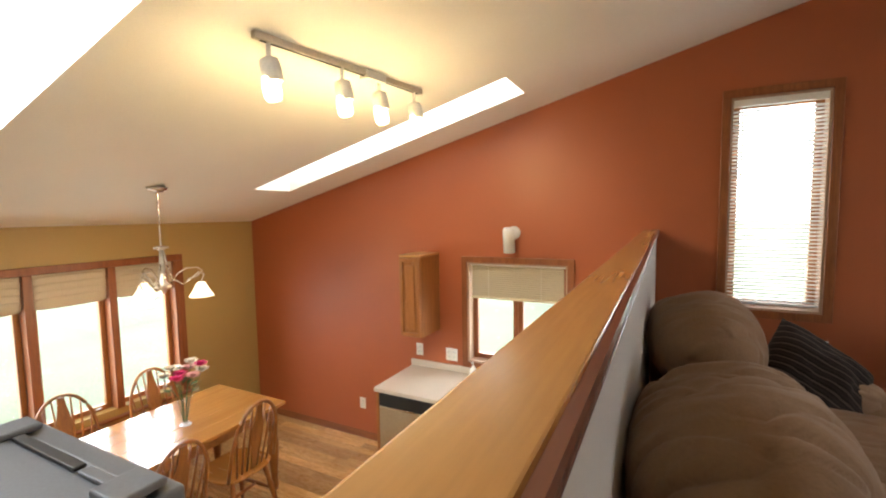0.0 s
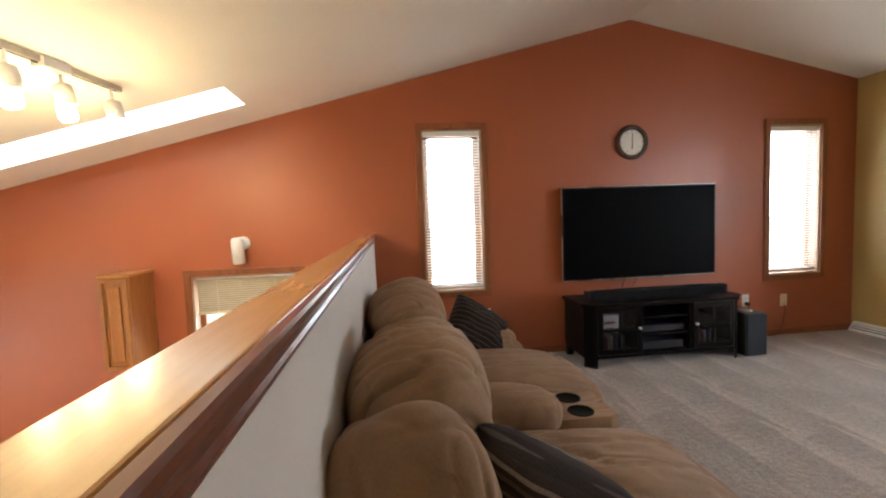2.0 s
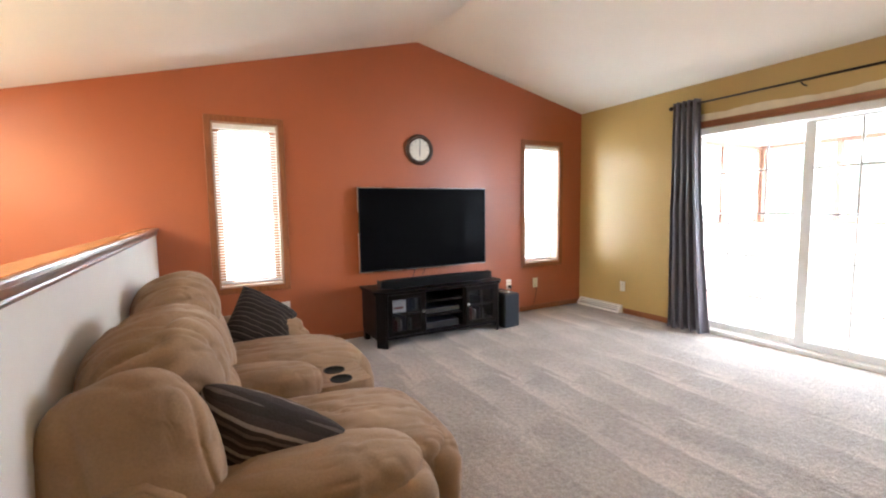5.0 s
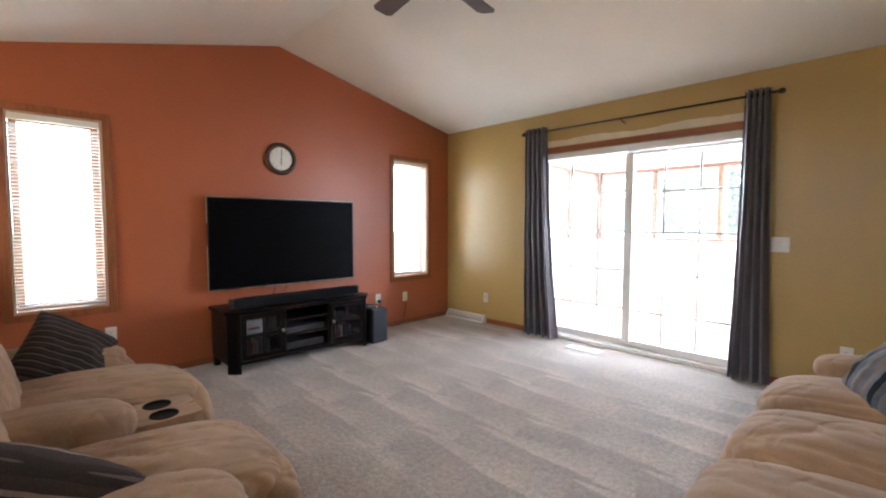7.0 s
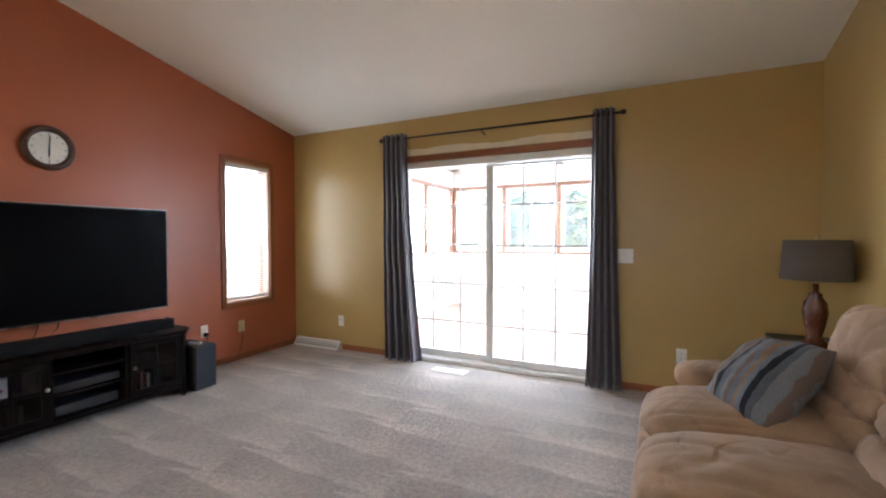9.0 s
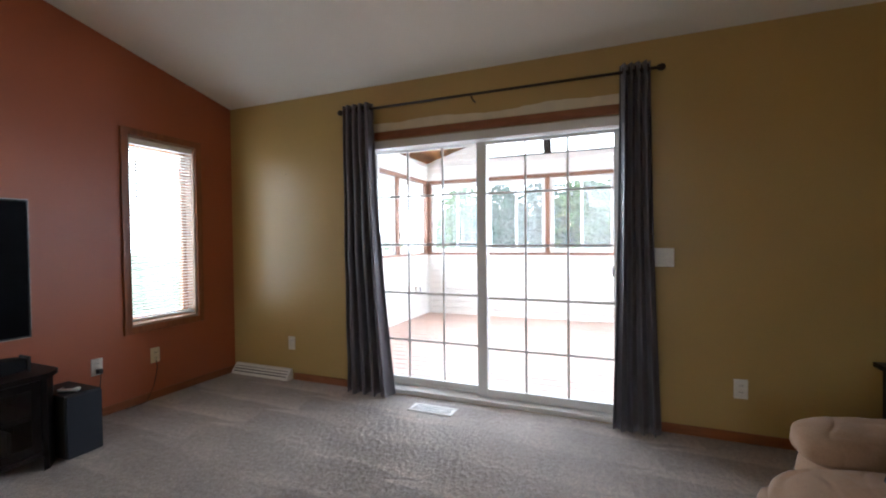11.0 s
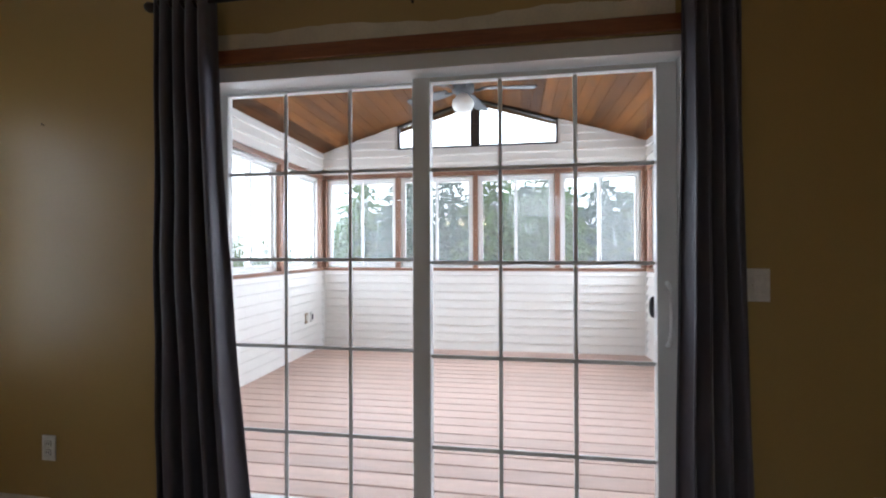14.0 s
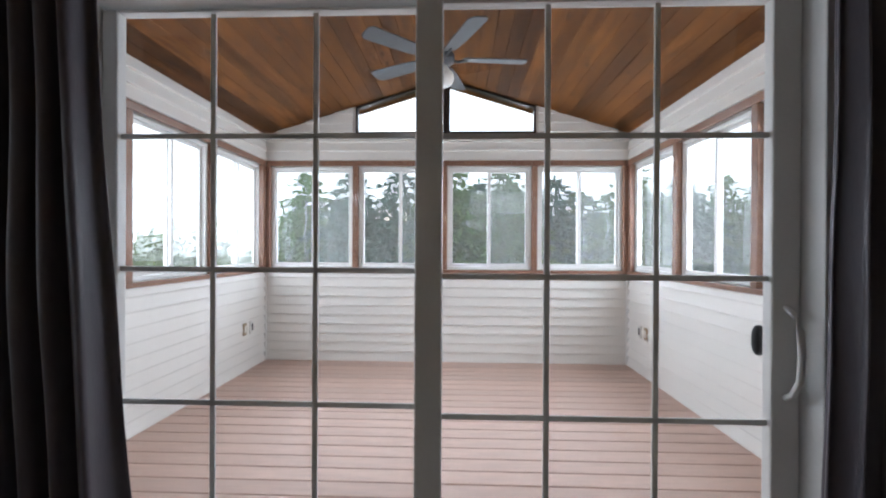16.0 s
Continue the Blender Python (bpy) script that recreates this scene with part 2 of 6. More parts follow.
    l.new(n["Principled BSDF"].inputs["Normal"].links[0].from_socket, pile.inputs["Normal"])
    l.new(pile.outputs[0], n["Principled BSDF"].inputs["Normal"])


vacuum_marks(CARPET)
OAK_Y = mat("honey_oak_cap", (0.45, 0.205, 0.053), rough=0.26, vary=0.10, scale=2.0, fine=22, fine_amount=0.07, bump=0.0, stretch=(7, 0.45, 7), coat=0.25)
TABLETOP = wood("glossy_oak_tabletop", (0.50, 0.24, 0.066), (0.42, 0.19, 0.05), along=(10, 0.3, 10), scale=2.4, rough=0.16, coat=0.8, bump=0.01)
OAK = wood("honey_oak", (0.38, 0.15, 0.036), (0.25, 0.09, 0.022), along=(12, 12, 1), scale=3)
JAMB = wood("pale_wood_jamb", (0.52, 0.36, 0.25), (0.42, 0.27, 0.18), along=(12, 12, 1), scale=3, rough=0.45)
OAK_X = wood("honey_oak_x", (0.50, 0.25, 0.08), (0.36, 0.16, 0.045), along=(1, 12, 12), scale=3)
TRIM = wood("stained_trim", (0.31, 0.105, 0.035), (0.20, 0.06, 0.02), along=(1, 12, 12), scale=3, rough=0.35)
TRIM_Z = wood("stained_trim_upright", (0.31, 0.105, 0.035), (0.20, 0.06, 0.02), along=(12, 12, 1), scale=3, rough=0.35)
TRIM_Y = wood("stained_trim_y", (0.31, 0.105, 0.035), (0.20, 0.06, 0.02), along=(12, 1, 12), scale=3, rough=0.32, coat=0.2)
FLOORWOOD = wood("maple_strip", (0.72, 0.47, 0.20), (0.50, 0.27, 0.095), along=(1, 14, 14), scale=2, rough=0.28, rand=0.28, coat=0.3)
VINYL = mat("white_vinyl", (0.80, 0.79, 0.76), rough=0.35, vary=0.03, fine=90, bump=0.02, fine_amount=0.02)
SIDING = mat("white_siding", (0.83, 0.80, 0.75), rough=0.45, vary=0.03, fine=80, bump=0.05, fine_amount=0.03, rand=0.02)
DECK = mat("deck_board", (0.60, 0.425, 0.345), rough=0.45, vary=0.1, scale=3, fine=90, bump=0.3, fine_amount=0.14, stretch=(6, 1, 6), rand=0.1)
PINE = wood("stained_pine_plank", (0.42, 0.19, 0.06), (0.25, 0.095, 0.03), along=(1, 10, 10), scale=2.4, rough=0.45, rand=0.2)
PINE_TRIM = wood("cedar_trim", (0.27, 0.14, 0.085), (0.19, 0.09, 0.05), along=(6, 6, 6), scale=2.4, rough=0.5)
PLASTIC = mat("white_plastic", (0.80, 0.78, 0.73), rough=0.35, vary=0.02, bump=0.0)
IVORY = mat("ivory_plastic", (0.70, 0.62, 0.42), rough=0.4, vary=0.02, bump=0.0)
SOFA = mat("tan_microfibre", (0.31, 0.193, 0.112), rough=0.88, vary=0.2, scale=4, fine=140, bump=0.25, fine_amount=0.08, sheen=0.07)


def wrinkles(m, scale=4.0, depth=0.010, strength=0.45, stretch=(0.55, 1.7, 1.0)):
    """Soft creases of a loose cover, added to the fine relief of a cloth."""
    n, l = m.node_tree.nodes, m.node_tree.links
    tc, warp, ad, crease, mr, bp = (n.new("ShaderNodeTexCoord"), n.new("ShaderNodeTexNoise"), n.new("ShaderNodeVectorMath"), n.new("ShaderNodeTexNoise"),
                                    n.new("ShaderNodeMapRange"), n.new("ShaderNodeBump"))
    warp.inputs["Scale"].default_value = 2.5
    ad.operation = 'MULTIPLY_ADD'
    ad.inputs[1].default_value = (0.35, 0.35, 0.35)
    l.new(tc.outputs["Object"], warp.inputs["Vector"])
    l.new(warp.outputs["Color"], ad.inputs[0])
    l.new(tc.outputs["Object"], ad.inputs[2])
    st = n.new("ShaderNodeMapping")
    st.inputs["Scale"].default_value = stretch
    l.new(ad.outputs[0], st.inputs[0])
    l.new(st.outputs[0], crease.inputs["Vector"])
    crease.inputs["Scale"].default_value, crease.inputs["Detail"].default_value = scale, 1.5
    away, fold = n.new("ShaderNodeMath"), n.new("ShaderNodeMath")
    away.operation, fold.operation = 'SUBTRACT', 'ABSOLUTE'
    away.inputs[1].default_value = 0.5
    l.new(crease.outputs[0], away.inputs[0])
    l.new(away.outputs[0], fold.inputs[0])
    mr.interpolation_type = 'SMOOTHSTEP'
    mr.inputs["From Min"].default_value, mr.inputs["From Max"].default_value = 0.0, 0.09
    l.new(fold.outputs[0], mr.inputs[0])
    bp.inputs["Strength"].default_value, bp.inputs["Distance"].default_value = strength, depth
    l.new(mr.outputs[0], bp.inputs["Height"])
    l.new(n["Principled BSDF"].inputs["Normal"].links[0].from_socket, bp.inputs["Normal"])
    l.new(bp.outputs[0], n["Principled BSDF"].inputs["Normal"])


wrinkles(SOFA)
CURTAIN = mat("grey_satin_curtain", (0.088, 0.077, 0.092), rough=0.42, vary=0.1, scale=4, fine=200, bump=0.12, sheen=0.3, stretch=(1, 1, 0.2))
BLACKWOOD = mat("espresso_wood", (0.007, 0.005, 0.0045), rough=0.34, vary=0.2, fine=60, bump=0.06, spec=0.10)
BLACK = mat("black_plastic", (0.012, 0.012, 0.013), rough=0.5, vary=0.1, bump=0.05)
SCREEN = mat("screen_black", (0.004, 0.004, 0.005), rough=0.35, vary=0.02, bump=0.0, spec=0.015)
SOUNDBAR = mat("black_speaker_cloth", (0.007, 0.008, 0.010), rough=0.85, vary=0.1, fine=300, bump=0.4, spec=0.2)
SPEAKER = mat("speaker_grille", (0.018, 0.022, 0.032), rough=0.85, vary=0.1, fine=300, bump=0.5)
CHROME = mat("brushed_nickel", (0.62, 0.58, 0.52), rough=0.28, metal=1.0, vary=0.05, bump=0.02)
DARKMETAL = mat("dark_bronze", (0.045, 0.035, 0.03), rough=0.45, metal=0.7, vary=0.1, bump=0.03)
FRIDGE = mat("grey_enamel", (0.125, 0.135, 0.16), rough=0.45, vary=0.05, fine=120, bump=0.1)
GLASS = glass("clear_glass")
# pane with haze and glare painted in as a pale diffuse layer, lifting the view
HAZED = glass("hazed_glass")
nt = HAZED.node_tree
haze, over = nt.nodes.new("ShaderNodeBsdfDiffuse"), nt.nodes.new("ShaderNodeMixShader")
haze.inputs[0].default_value = (0.7, 0.72, 0.7, 1)
haze_noise = nt.nodes.new("ShaderNodeTexNoise")
haze_noise.inputs["Scale"].default_value = 5
amount = nt.nodes.new("ShaderNodeMapRange")
amount.inputs["To Min"].default_value, amount.inputs["To Max"].default_value = 0.07, 0.16
nt.links.new(haze_noise.outputs[0], amount.inputs[0])
nt.links.new(amount.outputs[0], over.inputs[0])
nt.links.new(nt.nodes["Material Output"].inputs[0].links[0].from_socket, over.inputs[1])
nt.links.new(haze.outputs[0], over.inputs[2])
nt.links.new(over.outputs[0], nt.nodes["Material Output"].inputs[0])
GREYGLASS = glass("cabinet_glass", (0.75, 0.75, 0.78))
BLIND = mat("white_blind_slat", (0.82, 0.80, 0.76), rough=0.5, vary=0.02, bump=0.0)
SHADE = mat("linen_roman_shade", (0.60, 0.52, 0.38), rough=0.9, vary=0.06, fine=200, bump=0.3)
LAMPSHADE = mat("taupe_linen_shade", (0.125, 0.098, 0.078), rough=0.9, vary=0.08, fine=240, bump=0.4, stretch=(1, 1, 0.3))
REDWOOD = wood("turned_cherry", (0.13, 0.04, 0.018), (0.07, 0.02, 0.009), along=(8, 8, 1), rough=0.25)
BULB = glow("lit_bulb", (1.0, 0.80, 0.45), 30)
FROSTED = glow("lit_frosted_shade", (1.0, 0.86, 0.62), 5)
COUNTER = mat("speckled_laminate", (0.62, 0.55, 0.46), rough=0.35, vary=0.05, fine=260, fine_amount=0.15, bump=0.02)
STEEL = mat("beige_appliance", (0.36, 0.27, 0.165), rough=0.4, vary=0.04, bump=0.02)

# ---- builders ----
def finish(name, bm, material, smooth=False):
    me = bpy.data.meshes.new(name)
    bmesh.ops.recalc_face_normals(bm, faces=bm.faces)
    bm.to_mesh(me)
    bm.free()
    me.materials.append(material)
    if smooth:
        for p in me.polygons:
            p.use_smooth = True
    return me


def part(name, bm, material, parent, label="", smooth=False):
    """Links a bmesh as one mesh object under a thing or a part."""
    ob = new(name, finish(name, bm, material, smooth))
    ob.parent = parent
    if label:
        tagged(ob, label)
    return ob


def piece(name, me, parent, m):
    """A repeat on shared mesh data under its parent, at the pose m in the parent's space."""
    ob = new(name, me)
    ob.parent = parent
    ob.matrix_local = m
    return ob


def thing(name, label, category, x=0, y=0, z=0, rz=0, group="", kind=""):
    ob = new(name)
    ob.empty_display_size = 0.1
    ob.matrix_world = pose(x, y, z, 0, 0, rz)
    return tagged(ob, label, category, group, kind)


def box(bm, x0, x1, y0, y1, z0, z1, bevel=0.0, seg=2):
    r = bmesh.ops.create_cube(bm, size=1)
    vs = r["verts"]
    for v in vs:
        v.co = Vector((x0 + (v.co.x + 0.5) * (x1 - x0), y0 + (v.co.y + 0.5) * (y1 - y0), z0 + (v.co.z + 0.5) * (z1 - z0)))
    if bevel:
        es = list({e for v in vs for e in v.link_edges})
        bmesh.ops.bevel(bm, geom=es, offset=bevel, segments=seg, profile=0.5, affect='EDGES')
    return bm


def boxed(x0, x1, y0, y1, z0, z1, bevel=0.0, seg=2):
    return box(bmesh.new(), x0, x1, y0, y1, z0, z1, bevel, seg)


def prism(points, axis, a, b, bm=None):
    """A flat outline pushed along an axis from a to b. points: pairs in the two other axes, in order."""
    bm = bm or bmesh.new()

    def at(p, t):
        return (t, p[0], p[1]) if axis == "x" else (p[0], t, p[1]) if axis == "y" else (p[0], p[1], t)
    lo = [bm.verts.new(at(p, a)) for p in points]
    hi = [bm.verts.new(at(p, b)) for p in points]
    bm.faces.new(lo)
    bm.faces.new(hi[::-1])
    for i in range(len(points)):
        j = (i + 1) % len(points)
        bm.faces.new((lo[i], lo[j], hi[j], hi[i]))
    return bm


def lathe(profile, seg=24, bm=None, m=None):
    """Turns (radius, height) pairs round z."""
    bm = bm or bmesh.new()
    m = m or Matrix.Identity(4)
    rings = []
    for r, z in profile:
        rings.append([bm.verts.new(m @ Vector((max(r, 0.0004) * math.cos(2 * math.pi * i / seg), max(r, 0.0004) * math.sin(2 * math.pi * i / seg), z))) for i in range(seg)])
    for a, b in zip(rings, rings[1:]):
        for i in range(seg):
            j = (i + 1) % seg
            bm.faces.new((a[i], a[j], b[j], b[i]))
    bm.faces.new(rings[0][::-1])
    bm.faces.new(rings[-1])
    return bm


def tube(points, radius, seg=8, bm=None):
    """A round rod along a line of points; radius: a number or one a point."""
    bm = bm or bmesh.new()
    pts = [Vector(p) for p in points]
    rad = radius if isinstance(radius, (list, tuple)) else [radius] * len(pts)
    rings = []
    for i, p in enumerate(pts):
        d = (pts[min(i + 1, len(pts) - 1)] - pts[max(i - 1, 0)]).normalized()
        up = Vector((0, 0, 1)) if abs(d.z) < 0.9 else Vector((1, 0, 0))
        u = d.cross(up).normalized()
        w = d.cross(u)
        rings.append([bm.verts.new(p + rad[i] * (math.cos(2 * math.pi * k / seg) * u + math.sin(2 * math.pi * k / seg) * w)) for k in range(seg)])
    for a, b in zip(rings, rings[1:]):
        for k in range(seg):
            j = (k + 1) % seg
            bm.faces.new((a[k], a[j], b[j], b[k]))
    bm.faces.new(rings[0][::-1])
    bm.faces.new(rings[-1])
    return bm


def cushion(sx, sy, sz, power=5.0, n=18, crease=0.0, seed=0, m=None, puff=0.0, freq=5.0, squash=(1, 1, 1)):
    """A soft padded block, with folds; centred, of the given full sizes."""
    bm = bmesh.new()
    bmesh.ops.create_cube(bm, size=2)
    bmesh.ops.subdivide_edges(bm, edges=list(bm.edges), cuts=n, use_grid_fill=True)
    for v in bm.verts:
        u = v.co.copy()
        q = sum(abs(c) ** power for c in u) ** (1 / power)
        w = u / q
        p = Vector((w.x * sx / 2, w.y * sy / 2, w.z * sz / 2))
        if puff:
            p.z += puff * math.copysign(1, w.z) * max(0, 1 - w.x * w.x) * max(0, 1 - w.y * w.y)
        if crease:
            s = Vector((p.x * squash[0], p.y * squash[1], p.z * squash[2])) * freq + Vector((seed * 3.7, seed * 1.3, seed * 2.1))
            d = noise.noise(s * 0.5) * 0.35 - max(0.0, 1 - abs(noise.noise(s * 0.8)) / 0.16) ** 2 * 0.45 - max(0.0, 1 - abs(noise.noise(s * 1.6 + Vector((9, 4, 2)))) / 0.2) ** 2 * 0.22
            nrm = Vector((w.x ** 3 / sx, w.y ** 3 / sy, w.z ** 3 / sz))
            if nrm.length > 1e-6:
                p += nrm.normalized() * d * crease
        v.co = m @ p if m else p
    return bm


def frame_of(bm, x0, x1, z0, z1, w, y0, y1, bevel=0.003):
    """Four bars of width w round an opening in the x-z plane, from y0 to y1 in depth; butted."""
    def loop(e, y):
        return [bm.verts.new(p) for p in ((x0 - e, y, z0 - e), (x1 + e, y, z0 - e), (x1 + e, y, z1 + e), (x0 - e, y, z1 + e))]
    loops = [loop(w, y0), loop(w, y1), loop(0, y1), loop(0, y0)]
    for a, b in zip(loops, loops[1:] + loops[:1]):
        for i in range(4):
            j = (i + 1) % 4
            bm.faces.new((a[i], a[j], b[j], b[i]))
    if bevel:
        es = [e for e in bm.edges if all(v in (loops[0] + loops[3]) for v in e.verts) and not any(e.verts[0] in lp and e.verts[1] not in lp for lp in loops)]
        bmesh.ops.bevel(bm, geom=es, offset=min(bevel, w * 0.3), segments=2, profile=0.5, affect='EDGES')
    return bm


def setting(name, bm, material, label, category, smooth=False):
    ob = new(name, finish(name, bm, material, smooth))
    return tagged(ob, label, category, kind="structure")


def wall_with_holes(name, axis, at0, at1, lo, hi, z0, top, holes, material, label):
    """An upright wall between at0 and at1 in thickness, from lo to hi along it; top(u): its height; holes: (u0, u1, z0, z1)."""
    bm = bmesh.new()
    us = sorted({lo, hi, *[h[0] for h in holes], *[h[1] for h in holes], *[u for u in (4.517,) if axis == "y" and lo < u < hi]})
    for a, b in zip(us, us[1:]):
        mid = (a + b) / 2
        cuts = sorted([(h[2], h[3]) for h in holes if h[0] <= mid <= h[1]])
        z = z0
        for c0, c1 in cuts:
            if c0 > z:
                prism([(a, z), (b, z), (b, c0), (a, c0)], axis, at0, at1, bm)
            z = c1
        prism([(a, z), (b, z), (b, top(b)), (a, top(a))], axis, at0, at1, bm)
    bmesh.ops.remove_doubles(bm, verts=bm.verts, dist=0.0005)
    return setting(name, bm, material, label, "wall")

# ---- the large structure ----
RX, RZ = 4.517, 2.938              # ridge of the vaulted ceiling
WEST, EAST, NORTH, SOUTH = -2.05, 6.82, 4.55, -0.28
KF = -1.03                          # kitchen floor
T = 0.17                            # outer wall thickness
SL, SR = (RZ - 1.226) / (RX - WEST), (RZ - 2.43) / (EAST - RX)


def roof(x):
    return RZ - SL * (RX - x) if x < RX else RZ - SR * (x - RX)


W1, W2, KW = (2.615, 3.135, 0.605, 2.005), (5.895, 6.44, 0.585, 2.005), (0.69, 1.56, -0.05, 0.85)
DW = (1.38, 3.64, -0.40, 0.86)      # dining window
DOOR = (1.13, 3.15, 0.0, 1.995)

wall_with_holes("wall_north", "y", NORTH, NORTH + T, WEST - T, EAST + T, KF, roof, [W1, W2, KW], RED, "terracotta painted gable wall with two tall windows")
wall_with_holes("wall_east", "x", EAST, EAST + T, SOUTH, NORTH, -0.2, lambda u: 2.43, [DOOR], YELLOW, "mustard yellow painted wall with a sliding door")
wall_with_holes("wall_west", "x", WEST - T, WEST, SOUTH, NORTH, KF, lambda u: 1.226, [DW], YELLOW, "mustard yellow dining wall with three windows")
wall_with_holes("wall_south", "y", SOUTH - T, SOUTH, WEST - T, EAST + T, KF, roof, [], YELLOW, "plain mustard yellow painted wall behind the sofa")

# floors
setting("floor_living", boxed(2.188, EAST, SOUTH, NORTH, -0.2, 0.0), CARPET, "grey-beige cut pile carpet with vacuum marks", "carpet")
setting("floor_kitchen", boxed(WEST, 2.115, SOUTH, NORTH, KF - 0.15, KF - 0.008), OAK_X, "light wooden strip floor of the dining area", "floor")

# ceiling, two slopes, with two skylight wells in the western one
SK1 = (-0.95, 1.345, 3.69, 4.10)
SK2 = (-0.95, 1.345, 0.75, 1.89)


def slope(bm, xa, xb, ya, yb, th=0.12):
    prism([(xa, roof(xa)), (xb, roof(xb)), (xb, roof(xb) + th), (xa, roof(xa) + th)], "y", ya, yb, bm)


bm = bmesh.new()
slope(bm, WEST - T, SK1[0], SOUTH - T, NORTH + T)
slope(bm, SK1[1], RX, SOUTH - T, NORTH + T)
slope(bm, RX, EAST + T, SOUTH - T, NORTH + T)
for ya, yb in ((SOUTH - T, SK2[2]), (SK2[3], SK1[2]), (SK1[3], NORTH + T)):
    slope(bm, SK1[0], SK1[1], ya, yb)
setting("ceiling", bm, CEILING, "off-white vaulted ceiling with two skylight wells", "ceiling")
for k, (xa, xb, ya, yb) in enumerate((SK1, SK2)):
    bm = bmesh.new()
    h0, h1 = roof(xa), roof(xb)
    for y0, y1 in ((ya - 0.03, ya - 0.001), (yb + 0.001, yb + 0.03)):
        prism([(xa, h0 + 0.12), (xb, h1 + 0.12), (xb, h1 + 0.42), (xa, h0 + 0.42)], "y", y0, y1, bm)
    prism([(xa - 0.03, h0 + 0.115), (xa, h0 + 0.12), (xa, h0 + 0.42), (xa - 0.03, h0 + 0.42)], "y", ya - 0.03, yb + 0.03, bm)
    prism([(xb, h1 + 0.12), (xb + 0.03, h1 + 0.13), (xb + 0.03, h1 + 0.42), (xb, h1 + 0.42)], "y", ya - 0.03, yb + 0.03, bm)
    setting("skylight_well_%d" % (k + 1), bm, CEILING, "white boxed skylight well in the sloping ceiling", "skylight")

# half wall between the living room and the lower kitchen
HX0, HX1, HZ, HY0 = 2.115, 2.20, 1.14, 0.15
hw = setting("half_wall", boxed(HX0 + 0.001, HX1 - 0.013, HY0, NORTH - 0.001, KF, HZ - 0.0145), CREAM, "cream painted half wall behind the loveseat", "half wall")
part("cap", boxed(HX0 - 0.012, HX1 - 0.008, HY0 - 0.01, NORTH - 0.002, HZ - 0.014, HZ, 0.005, 3), OAK_Y, hw, "honey oak cap board, glossy")
bm = bmesh.new()
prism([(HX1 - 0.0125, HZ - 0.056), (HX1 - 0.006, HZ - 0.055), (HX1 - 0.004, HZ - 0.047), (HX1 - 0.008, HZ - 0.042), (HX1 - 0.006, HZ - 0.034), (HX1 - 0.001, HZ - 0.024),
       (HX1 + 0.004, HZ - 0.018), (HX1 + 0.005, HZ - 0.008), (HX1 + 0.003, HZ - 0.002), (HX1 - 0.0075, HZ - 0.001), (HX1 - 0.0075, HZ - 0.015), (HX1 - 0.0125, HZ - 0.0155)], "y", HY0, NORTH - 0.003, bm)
part("kitchen_moulding", boxed(HX0 - 0.034, HX0, HY0 - 0.008, NORTH - 0.003, HZ - 0.062, HZ - 0.024, 0.006, 3), OAK_Y, hw, "honey oak moulding on the kitchen side")
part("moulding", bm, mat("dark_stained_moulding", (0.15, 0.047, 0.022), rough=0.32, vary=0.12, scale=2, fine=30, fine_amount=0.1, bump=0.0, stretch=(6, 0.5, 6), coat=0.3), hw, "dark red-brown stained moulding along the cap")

# baseboards
setting("baseboard_north", boxed(2.19, EAST - 0.014, NORTH - 0.013, NORTH - 0.001, 0, 0.06, 0.003), TRIM, "low stained wooden baseboard", "baseboard")
bm = bmesh.new()
box(bm, EAST - 0.013, EAST - 0.001, 3.21, 3.85, 0, 0.06, 0.003)
box(bm, EAST - 0.013, EAST - 0.001, SOUTH, 1.07, 0, 0.06, 0.003)
setting("baseboard_east", bm, TRIM_Y, "low stained wooden baseboard", "baseboard")
setting("baseboard_kitchen", boxed(WEST + 0.014, 2.11, NORTH - 0.013, NORTH - 0.001, KF, KF + 0.07, 0.003), TRIM, "low stained wooden baseboard", "baseboard")
setting("baseboard_west", boxed(WEST + 0.001, WEST + 0.013, SOUTH, NORTH - 0.015, KF, KF + 0.07, 0.003), TRIM_Y, "low stained wooden baseboard", "baseboard")

# ---- windows, door, sunroom ----
def tall_window(name, hole, label, panes=1):
    """Casing, sash, sill and glass in the north wall."""
    x0, x1, z0, z1 = hole
    top = thing(name, label, "window", (x0 + x1) / 2, NORTH, z0, kind="structure")
    cx, w = (x0 + x1) / 2, (x1 - x0) / 2
    h = z1 - z0
    part("casing", frame_of(bmesh.new(), -w, w, 0, h, 0.052, -0.018, -0.001, 0.004), TRIM_Z, top, "stained wooden casing")
    part("jamb", frame_of(bmesh.new(), -w + 0.014, w - 0.014, 0.014, h - 0.014, 0.0135, 0.0, 0.13, 0.001), JAMB, top, "light wooden jamb lining")
    step = (2 * w - 0.03) / panes
    for k in range(panes):
        a = -w + 0.015 + k * step
        b = a + step
        s = part("sash", frame_of(bmesh.new(), a + 0.045, b - 0.045, 0.06, h - 0.06, 0.044, 0.09, 0.125, 0.004), TRIM_Z if panes > 1 else OAK, top)
        g = part("pane", boxed(a + 0.045, b - 0.045, 0.105, 0.109, 0.06, h - 0.06), GLASS, s)
        g.visible_shadow = False
    return top


tall_window("window_1", W1, "tall narrow window with stained wooden casing")
tall_window("window_2", W2, "tall narrow window with stained wooden casing")
tall_window("window_3", KW, "two-pane kitchen window with stained wooden casing", 2)


